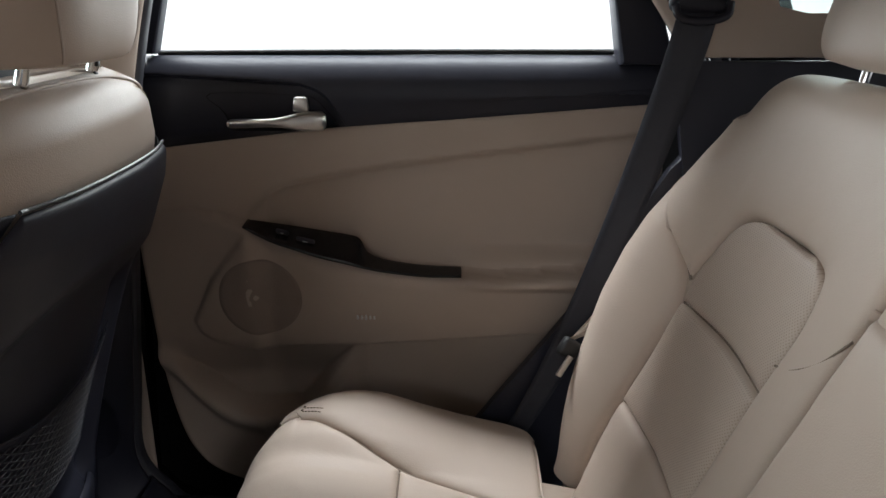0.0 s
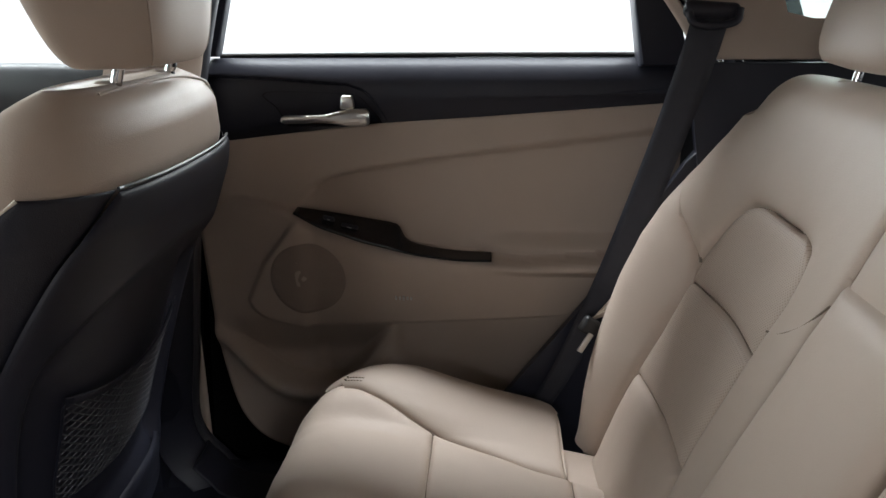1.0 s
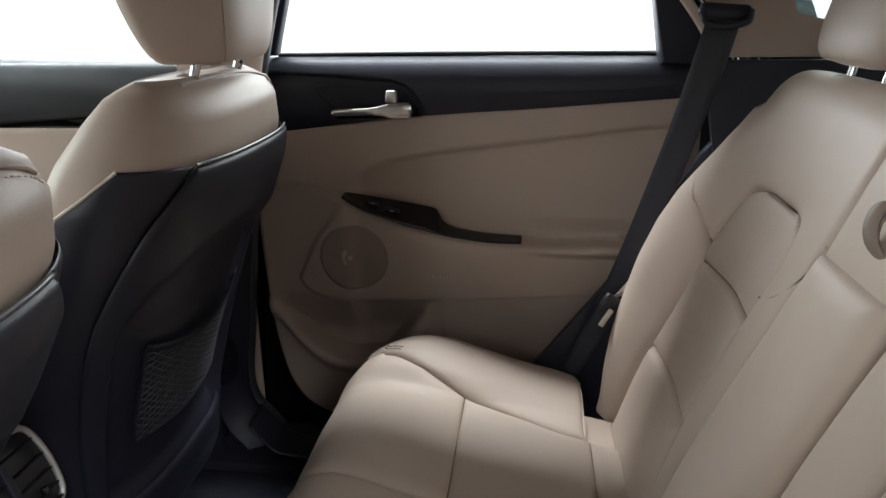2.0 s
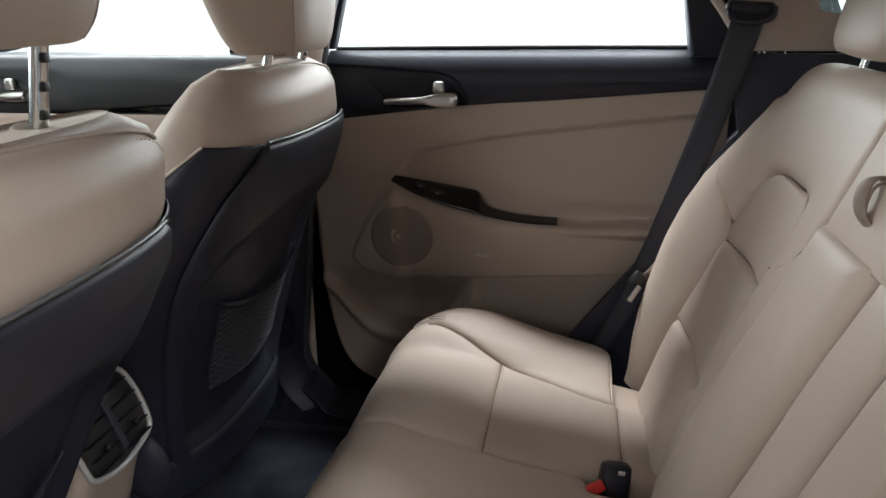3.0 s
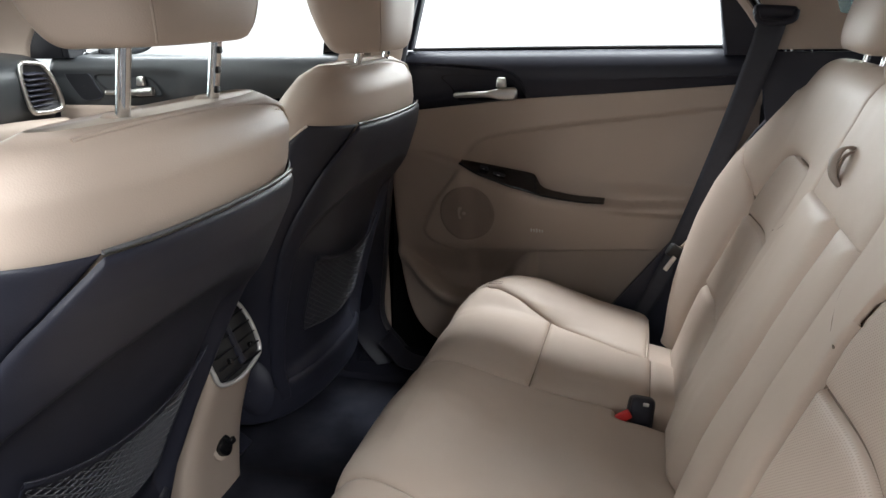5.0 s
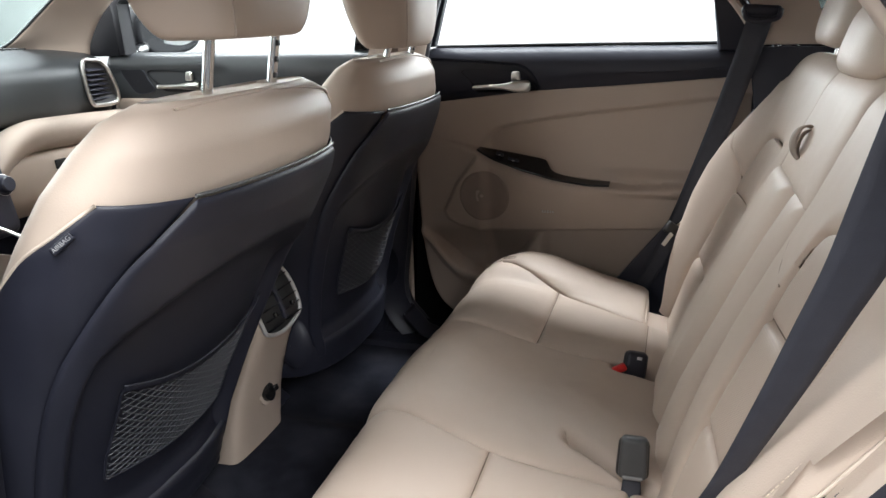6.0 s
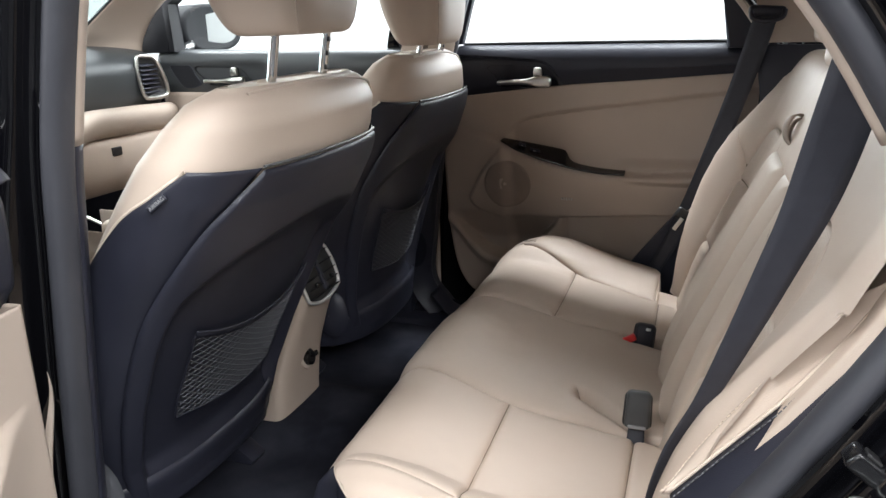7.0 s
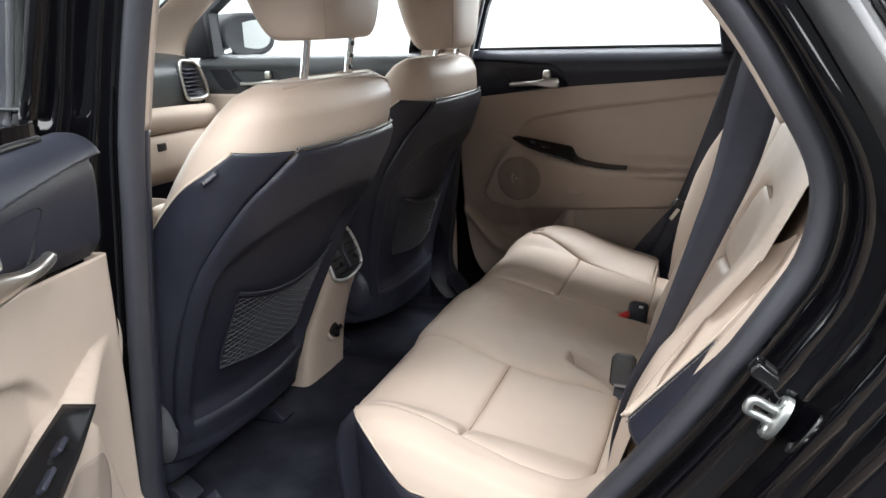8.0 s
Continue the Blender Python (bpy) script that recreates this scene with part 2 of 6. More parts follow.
def strip(name, surf, A, B, mat, parent, label="", puff=0.01, edge=-0.004, soft=0.012, na=60, nb=18, toward=(1, 0, 0), hump=None, ends=(True, True), wrinkle=0.0, sides=(True, True), back=0.0):
    """A stuffed panel on a surface surf(u, v), between the seam lines A and B (lists of (u, v)): its edges sink into the seams and its middle swells."""
    e = 0.5 - 0.5 * np.cos(np.linspace(0, np.pi, na))
    e = (0.75 * e + 0.25 * np.linspace(0, 1, na)) if ends[0] or ends[1] else np.linspace(0, 1, na)
    a, b = (np.stack([np.interp(e, np.linspace(0, 1, 200), q[:, k]) for k in (0, 1)], 1) for q in (catmull(A, 200), catmull(B, 200)))
    w = 0.5 - 0.5 * np.cos(np.linspace(0, np.pi, nb))
    w = 0.75 * w + 0.25 * np.linspace(0, 1, nb)
    uv = a[:, None] * (1 - w[None, :, None]) + b[:, None] * w[None, :, None]
    P = np.array([[surf(*c) for c in row] for row in uv])
    N = normals(P)
    flip = np.sign(np.sum(N * np.array(toward), axis=2).mean()) or 1
    N = N * flip
    across = np.linalg.norm(P[:, 0] - P[:, -1], axis=1)[:, None]
    length = np.linalg.norm(np.diff(P[:, nb // 2], axis=0), axis=1)
    s = np.r_[0, np.cumsum(length)][:, None]
    d = np.full(P.shape[:2], 9.0)
    if sides[0]:
        d = np.minimum(d, across * w[None])
    if sides[1]:
        d = np.minimum(d, across * (1 - w[None]))
    if ends[0]:
        d = np.minimum(d, s + 0 * d)
    if ends[1]:
        d = np.minimum(d, s[-1] - s + 0 * d)
    h = edge + (puff - edge) * (0.35 * (1 - np.exp(-d / (0.3 * soft))) + 0.65 * (1 - np.exp(-d / soft)))
    if hump is not None:
        h = h + np.array([[hump(e[i], x) for x in w] for i in range(na)])
    if wrinkle:
        for i in range(na):
            for j in range(nb):
                h[i, j] += wrinkle * noise.noise(Vector(P[i, j]) * 14) + 0.4 * wrinkle * noise.noise(Vector(P[i, j]) * 37)
    P = P + N * h[..., None]
    if back:
        P = np.concatenate([P[0:1] - N[0:1] * back, P, P[-1:] - N[-1:] * back])
        P = np.concatenate([P[:, 0:1] - np.array(toward) * back, P, P[:, -1:] - np.array(toward) * back], axis=1)
    return link(name, sheet_mesh(name, P), mat, parent, label)


MIRROR = Matrix.Translation((0, 2 * YC, 0)) @ Matrix.Diagonal((1, -1, 1, 1))      # the car's other side


def stitches(name, pts, mat, parent, step=0.006, length=0.004, r=0.0007, label=""):
    """A row of short thread stitches along a line, in one mesh."""
    p = np.array(pts)
    s = np.r_[0, np.cumsum(np.linalg.norm(np.diff(p, axis=0), axis=1))]
    bm = bmesh.new()
    k = 0.0
    while k + length < s[-1]:
        a = Vector([np.interp(k, s, p[:, i]) for i in range(3)])
        b = Vector([np.interp(k + length, s, p[:, i]) for i in range(3)])
        m = Matrix.Translation((a + b) / 2) @ (b - a).to_track_quat("Z", "Y").to_matrix().to_4x4()
        bmesh.ops.create_cone(bm, cap_ends=True, segments=5, radius1=r, radius2=r, depth=(b - a).length, matrix=m)
        k += step
    return part(name, bm, mat, parent, label)


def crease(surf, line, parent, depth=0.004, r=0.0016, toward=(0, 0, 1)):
    """The shade at the bottom of a seam between two stuffed panels, drawn as a sunk dark tube."""
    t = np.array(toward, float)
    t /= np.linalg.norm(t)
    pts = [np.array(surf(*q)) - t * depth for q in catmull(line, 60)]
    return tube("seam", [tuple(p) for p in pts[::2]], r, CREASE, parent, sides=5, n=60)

# ---------------------------------------------------------------- the studio round the car
bm = bmesh.new()
bmesh.ops.create_grid(bm, x_segments=2, y_segments=2, size=9, matrix=Matrix.Translation((-0.5, 0.4, 0)))
tagged(part("ground", bm, GROUND, None), "dark grey smooth studio floor under the car", "floor", kind="structure")
for nm, at, size in (("wall_north", (-0.5, 6.05, 2.5), (13.2, 0.1, 5)), ("wall_south", (-0.5, -6.05, 2.5), (13.2, 0.1, 5)),
                     ("wall_east", (6.05, 0, 2.5), (0.1, 12, 5)), ("wall_west", (-7.05, 0, 2.5), (0.1, 12, 5))):
    dark = nm == "wall_south"
    tagged(rbox(nm, at, size, 0.01, DARKWALL if dark else WALL, None, seg=1), "plain dark studio wall" if dark else "plain bright white studio wall", "wall", kind="structure")
tagged(rbox("ceiling", (-0.5, 0, 5.05), (13.2, 12.2, 0.1), 0.01, WALL, None, seg=1), "plain white studio ceiling", "ceiling", kind="structure")

# ---------------------------------------------------------------- the car's shell
body = thing("car_body", (0, YC, 0.2), "black gloss-painted car body shell with beige and black trim", "car body")

# carpet with a low tunnel in the middle
xs, ys = np.linspace(-1.75, 0.25, 70), np.linspace(-0.27, 1.15, 80)
P = np.array([[(x, y, 0.455 + 0.045 * math.exp(-((y - YC) / 0.14) ** 4) + 0.004 * noise.noise(Vector((x * 9, y * 9, 0))) + 0.10 * max(0, -1.25 - x)
                + 0.05 * max(0, abs(y - YC) - 0.62) / 0.09) for y in ys] for x in xs])
tagged(sheet("floor", P, CARPET, None, thick=0.01), "dark blue-black carpet on the car floor", "carpet", kind="structure")

# the edge of the rear door opening: x, z round the hole
HOLE = [(-0.530, 0.60), (-0.516, 0.75), (-0.496, 0.93), (-0.474, 1.10), (-0.455, 1.23), (-0.411, 1.40), (-0.372, 1.50), (-0.23, 1.555), (0.0, 1.545), (0.17, 1.49), (0.285, 1.38),
        (0.358, 1.275), (0.396, 1.20), (0.394, 1.13), (0.366, 1.068), (0.285, 0.927), (0.19, 0.788), (0.10, 0.66), (0.0, 0.55), (-0.12, 0.495), (-0.42, 0.49), (-0.49, 0.53)]
ring = catmull(HOLE, 220, closed=True)
tan = np.roll(ring, -1, 0) - np.roll(ring, 1, 0)
tan /= np.linalg.norm(tan, axis=1)[:, None]
out = np.stack([tan[:, 1], -tan[:, 0]], 1)
if np.sum(out * (ring - ring.mean(0))) < 0:
    out = -out


def around(name, profile, mat, pick=None, label="", n=None):
    """Sweeps a profile of (outward, y) round the door opening; pick keeps a stretch of it."""
    prof = catmull(profile, n or 6 * len(profile)) if n != 0 else np.array(profile)
    ids = [i for i in range(len(ring)) if pick is None or pick(*ring[i])]
    if pick is not None:                                   # start the stretch where it begins
        for k in range(len(ids)):
            if (ids[k] - 1) % len(ring) not in ids:
                ids = ids[k:] + ids[:k]
                break
    def lean(y, z, x):                                     # the body's side leans in above the waist
        lo, hi = (1.0, 1.30) if x < -0.2 else (1.18, 1.42)
        return y if y > -0.30 else -0.30 + (y + 0.30) * (1 - 0.68 * ramp(z, lo, hi))
    P = np.array([[(ring[i][0] + out[i][0] * o, lean(y, ring[i][1] + out[i][1] * o, ring[i][0]), ring[i][1] + out[i][1] * o) for o, y in prof] for i in ids])
    return sheet(name, P, mat, body, label, thick=0.003, wrap_u=pick is None)


JAMB = [(0.020, -0.285), (0.034, -0.289), (0.040, -0.30), (0.042, -0.335), (0.048, -0.345), (0.074, -0.352), (0.080, -0.362), (0.083, -0.40), (0.088, -0.41), (0.106, -0.418), (0.111, -0.428), (0.112, -0.45)]
BULB = [(0.005, -0.260), (0.0, -0.268), (0.001, -0.284), (0.007, -0.294), (0.017, -0.297), (0.025, -0.290), (0.028, -0.278), (0.023, -0.268)]
for side in (None, MIRROR):
    XF[0] = side
    around("door_jamb", JAMB, PAINT, label="black gloss-painted door jamb with pressed steps")
    around("weatherstrip", BULB, SEAL, label="soft black rubber door seal")
    around("inner_trim", [(0.012, -0.262), (0.002, -0.261), (-0.005, -0.254), (-0.004, -0.238), (0.006, -0.225)], TRIM, lambda x, z: x > 0 and (1.30 if side else 1.245) < z, "beige pillar trim")
    around("inner_trim", [(0.02, -0.262), (0.012, -0.262), (0.007, -0.254), (0.022, -0.232), (0.06, -0.20)], TRIM, lambda x, z: x < -0.2 and 1.217 < z < 1.52, "beige pillar trim")
    around("inner_trim", [(0.02, -0.262), (0.012, -0.262), (0.008, -0.254), (0.023, -0.232), (0.06, -0.20)], BLACK, lambda x, z: x < -0.2 and 0.50 < z < 1.237, "black lower pillar trim")
    around("sill_trim", [(0.012, -0.262), (-0.004, -0.258), (-0.012, -0.235), (-0.012, -0.16)], BLACK, lambda x, z: z < 0.56 and x < 0.02, "black sill plate")
    # rear wing outside the opening
    edge_pts = [(x + ox * 0.11, z + oz * 0.11) for (x, z), (ox, oz) in zip(ring, out) if x > 0.0 and z < 1.27]
    P = [[(x * (1 - k) + 1.6 * k, -0.45 - 0.012 * math.sin(math.pi * min(1, 3 * k)), z * (1 - k) + (0.35 + 0.9 * i / (len(edge_pts) - 1) if edge_pts[0][1] < edge_pts[-1][1] else 1.25 - 0.9 * i / (len(edge_pts) - 1)) * k)
          for k in (0, 0.02, 0.06, 0.15, 0.35, 0.7, 1)] for i, (x, z) in enumerate(edge_pts)]
    sheet("rear_wing", P, PAINT, body, "black gloss rear wing", thick=0.003)
    prism("centre_pillar_trim", [(-0.68, 0.46), (-0.585, 0.46), (-0.575, 0.75), (-0.565, 0.95), (-0.548, 1.10), (-0.535, 1.236), (-0.62, 1.236), (-0.66, 0.9)], "y", -0.275, -0.195, BLACK, body, "black lower centre pillar trim", bevel=0.012)
    prism("centre_pillar_trim", [(-0.60, 1.24), (-0.537, 1.24), (-0.488, 1.40), (-0.43, 1.55), (-0.50, 1.55)], "y", -0.275, -0.195, TRIM, body, "beige upper centre pillar trim", bevel=0.012)
    prism("sill_floor", [(-1.6, -0.30), (0.10, -0.30), (0.10, -0.15), (-1.6, -0.15)], "z", 0.44, 0.485, BLACK, body, "black sill cover", bevel=0.012)
    around("window_seal", [(0.06, -0.40), (0.07, -0.43), (0.085, -0.447), (0.10, -0.45), (0.105, -0.44)], RUBBER, lambda x, z: x > 0.1 and z > 1.2, "black rubber edge of the quarter window")
    around("window_bead", [(0.088, -0.446), (0.091, -0.452), (0.096, -0.453), (0.099, -0.447)], LIGHTBEAD, lambda x, z: x > 0.1 and z > 1.2, "pale grey bead along the quarter window")
    around("quarter_window", [(0.10, -0.447), (0.14, -0.444), (0.2, -0.44)], PRIVACY, lambda x, z: x > 0.1 and z > 1.2, "dark privacy glass quarter window")
    around("sill", [(0.11, -0.45), (0.16, -0.47), (0.25, -0.47), (0.30, -0.40)], PAINT, lambda x, z: z < 0.60 and x < 0.08, "black gloss sill")
    around("centre_pillar", [(0.112, -0.45), (0.13, -0.455), (0.148, -0.45)], PAINT, lambda x, z: x < -0.3 and z < 1.5, "black gloss centre pillar")
    around("pillar_seal", [(0.148, -0.450), (0.152, -0.459), (0.158, -0.459), (0.162, -0.450)], SEAL, lambda x, z: x < -0.3 and z < 1.5, "grey rubber strip along the pillar")
    around("pillar_cover", [(0.162, -0.449), (0.175, -0.451), (0.190, -0.449)], BLACK, lambda x, z: x < -0.3 and z < 1.5, "black pillar cover")
    around("pillar_seal", [(0.190, -0.449), (0.194, -0.457), (0.200, -0.457), (0.204, -0.449)], SEAL, lambda x, z: x < -0.3 and z < 1.5, "grey rubber strip along the pillar")
    around("pillar_cover", [(0.204, -0.449), (0.222, -0.452), (0.240, -0.449)], PAINT, lambda x, z: x < -0.3 and z < 1.5, "black gloss window frame")
XF[0] = None

for side in (None, MIRROR):
    XF[0] = side
    prism("kick_panel", [(-2.02, 0.30), (-1.49, 0.30), (-1.49, 1.10), (-1.62, 1.24), (-2.02, 1.20)], "y", 1.21, 1.25, BLACK, body, "black footwell side panel", bevel=0.01)
XF[0] = None
# roof and headliner
xs, ys = np.linspace(-1.0, 1.7, 40), np.linspace(-0.30, 1.18, 40)


def roof_z(x, y):
    return 1.60 - 0.06 * ((x + 0.05) / 1.2) ** 2 - 0.05 * ((y - YC) / 0.74) ** 4


sheet("headliner", [[(x, y, roof_z(x, y) - 0.03) for y in ys] for x in xs], TRIM, body, "pale beige fabric headliner", thick=0.01)
sheet("roof", [[(x, y, roof_z(x, y)) for y in ys] for x in xs], PAINT, body, "black gloss roof", thick=0.002)

# windscreen and its pillars
for side in (None, MIRROR):
    XF[0] = side
    door_side = catmull([(-1.61, 1.185, 1.215), (-1.555, 1.178, 1.25), (-1.535, 1.172, 1.305), (-1.487, 1.165, 1.37), (-1.42, 1.155, 1.425), (-1.32, 1.13, 1.485), (-1.2, 1.10, 1.54), (-1.0, 1.05, 1.585)], 50)
    glass_side = catmull([(-1.92, 1.07, 1.235), (-1.80, 1.055, 1.28), (-1.70, 1.04, 1.312), (-1.606, 1.03, 1.365), (-1.50, 1.01, 1.424), (-1.30, 0.97, 1.525), (-1.05, 0.92, 1.585)], 50)
    P = [[p * (1 - k) + q * k + np.array((0.5, -0.8, 0.1)) * 0.022 * math.sin(math.pi * k) ** 0.7 for k in np.linspace(0, 1, 18)] for p, q in zip(door_side, glass_side)]
    sheet("windscreen_pillar", P, TRIM, body, "smooth beige windscreen pillar trim", thick=0.004)
    tube("glass_edge", [tuple(q + np.array((-0.004, 0, 0))) for q in glass_side[::4]], 0.006, RUBBER, body, "black windscreen edge", sides=6, n=40)
XF[0] = None
P = np.array([[(x - 0.07 * (1 - ((y - YC) / 0.62) ** 2), y, z) for y in np.linspace(-0.18, 1.06, 20)] for x, z in catmull([(-1.93, 1.232), (-1.80, 1.282), (-1.70, 1.316), (-1.606, 1.369), (-1.50, 1.428), (-1.31, 1.528), (-1.06, 1.592)], 28)])
ob = sheet("windscreen", P, GREENGLASS, body, "green-tinted windscreen glass", thick=0.004)
ob.visible_shadow = False

# far-side trim behind the rear door, and the tail of the cabin
for side in (None, MIRROR):
    XF[0] = side
    if side is None:
        prism("quarter_trim", [(0.33, 1.277), (0.36, 1.32), (0.30, 1.42), (0.36, 1.52), (0.47, 1.52), (0.455, 1.40), (0.475, 1.345), (0.52, 1.335), (0.62, 1.34), (1.3, 1.34), (1.3, 1.277)], "y", 1.125, 1.14, TRIM, body, "beige rear pillar trim", bevel=0.004)
    prism("quarter_trim", ([(0.44, 0.90), (0.45, 1.10), (0.45, 1.20), (0.43, 1.273)] if side else [(0.36, 0.90), (0.365, 1.10), (0.352, 1.20), (0.325, 1.273)]) + [(1.3, 1.273), (1.3, 0.5), (0.30, 0.5), (0.34, 0.75)], "y", 1.12, 1.137, BLACK, body, "black rear quarter trim", bevel=0.004)
    prism("rear_window", [(0.45, 1.33), (1.35, 1.33), (1.2, 1.55), (0.42, 1.55)], "y", 1.16, 1.164, GREENGLASS, body, "green-tinted rear side glass").visible_shadow = False
    if side is None:
        prism("quarter_trim", [(-0.02, 0.56), (0.03, 0.64), (0.10, 0.735), (0.165, 0.82), (0.235, 0.915), (0.29, 1.02), (0.345, 1.11), (0.375, 1.15), (0.42, 1.10), (0.42, 0.5), (-0.02, 0.5)], "y", 1.128, 1.146, BLACK, body, "black lower quarter trim", bevel=0.005)
XF[0] = None
prism("tail_trim", [(-0.25, 0.3), (1.13, 0.3), (1.13, 1.1), (-0.25, 1.1)], "x", 1.40, 1.45, BLACK, body, "black tailgate trim")
prism("cargo_floor", [(0.45, -0.24), (1.42, -0.24), (1.42, 1.12), (0.45, 1.12)], "z", 0.58, 0.60, CARPET, body, "dark carpeted boot floor")
prism("firewall", [(-0.40, 0.3), (1.28, 0.3), (1.28, 1.2), (-0.40, 1.2)], "x", -2.0, -1.95, BLACK, body, "black front bulkhead")

# ---------------------------------------------------------------- rear bench
SEATS = "seats of the car"
bench = thing("rear_bench", (0.0, YC, 0.46), "beige leather rear bench seat with stitched and perforated panels", "car seat", SEATS)

CUSHION = catmull([(0.24, 0.63), (0.20, 0.652), (0.10, 0.672), (0.0, 0.685), (-0.066, 0.694), (-0.15, 0.711), (-0.215, 0.716), (-0.268, 0.702), (-0.302, 0.66), (-0.311, 0.59), (-0.30, 0.51), (-0.285, 0.46)], 240)
CU = np.r_[0, np.cumsum(np.linalg.norm(np.diff(CUSHION, axis=0), axis=1))]


FAR = [True]         # which end of the bench the surface is asked for: the far corner is fuller than the near one
WING = [0.0]


def cushion(y, u):
    """The bench's top: u is the way along its profile from the back to the front and down."""
    x, z = np.interp(u, CU, CUSHION[:, 0]), np.interp(u, CU, CUSHION[:, 1])
    r = abs(y - YC)
    if FAR[0] and y > YC:
        rise = np.interp(r, [0.49, 0.515, 0.545, 0.575, 0.605, 0.63, 0.65, 0.665, 0.68, 0.69], [0.0, 0.14, 0.62, 0.90, 1.0, 0.96, 0.78, 0.45, -0.2, -0.9])
        z += (0.012 + 0.034 * math.exp(-((x + 0.14) / 0.16) ** 2)) * rise
        cut = np.interp(r, [0.40, 0.50, 0.56, 0.60, 0.63, 0.65, 0.67, 0.69], [0.0, 0.004, 0.012, 0.024, 0.042, 0.065, 0.10, 0.15])
    else:
        rise = np.interp(r, [0.47, 0.51, 0.55, 0.58, 0.605, 0.625, 0.64], [0.0, 0.35, 0.62, 0.55, 0.15, -0.6, -1.5])
        z += (0.022 + 0.026 * math.exp(-((x + 0.16) / 0.19) ** 2)) * rise                # raised outer edge that rolls over
        z += WING[0] * ramp(x, 0.11, 0.23) * ramp(r, 0.50, 0.60)
        cut = 0.6 * np.interp(r, [0.36, 0.43, 0.48, 0.51, 0.545, 0.575, 0.605, 0.625, 0.64], [0.0, 0.003, 0.009, 0.018, 0.040, 0.070, 0.120, 0.17, 0.22])
        z += 0.010 * ramp(r, 0.44, 0.53) * math.exp(-((x + 0.18) / 0.17) ** 2)
    x += cut * max(0.0, min(1.0, (0.12 - x) / 0.40))                                   # widely rounded front corner
    z -= 0.009 * math.exp(-((r - 0.36) / 0.11) ** 2) * math.exp(-((x - 0.05) / 0.16) ** 2)  # hollow of each seat
    z += 0.006 * math.exp(-(r / 0.14) ** 4) + 0.010 * math.exp(-(r / 0.17) ** 4) * ramp(-x, 0.08, 0.22)
    if 0.03 < x < 0.22:
        for yb, wide, x0 in ((0.342 - 0.57 * x, 0.017, 0.028), (0.625, 0.024, 0.085)):
            z -= 0.045 * math.exp(-((y - yb) / wide) ** 4) * ramp(x, x0, x0 + 0.03)      # slots for the buckles
    return x, y, z


def ux(x):
    """The way along the top at this x."""
    return float(np.interp(-x, -CUSHION[:150, 0], CU[:150]))


UF = float(CU[-1])
UN = ux(-0.268)
INNER = {True: [(0.64, 0.22), (0.64, 0.10), (0.65, 0.0), (0.655, -0.066), (0.665, -0.15), (0.69, -0.24)],
         False: [(0.64, 0.22), (0.652, 0.10), (0.65, 0.0), (0.645, -0.066), (0.628, -0.15), (0.602, -0.24)]}
OUTER = {True: [(0.885, 0.22), (0.893, 0.15), (0.907, 0.09), (0.925, 0.04), (0.956, -0.066), (0.982, -0.14), (1.006, -0.20), (1.018, -0.24)],
         False: [(0.962, 0.22), (0.98, 0.15), (0.988, 0.09), (0.988, 0.03), (0.973, -0.066), (0.966, -0.14), (0.957, -0.20), (0.948, -0.24)]}
FRONT = {True: 0.697, False: 0.592}
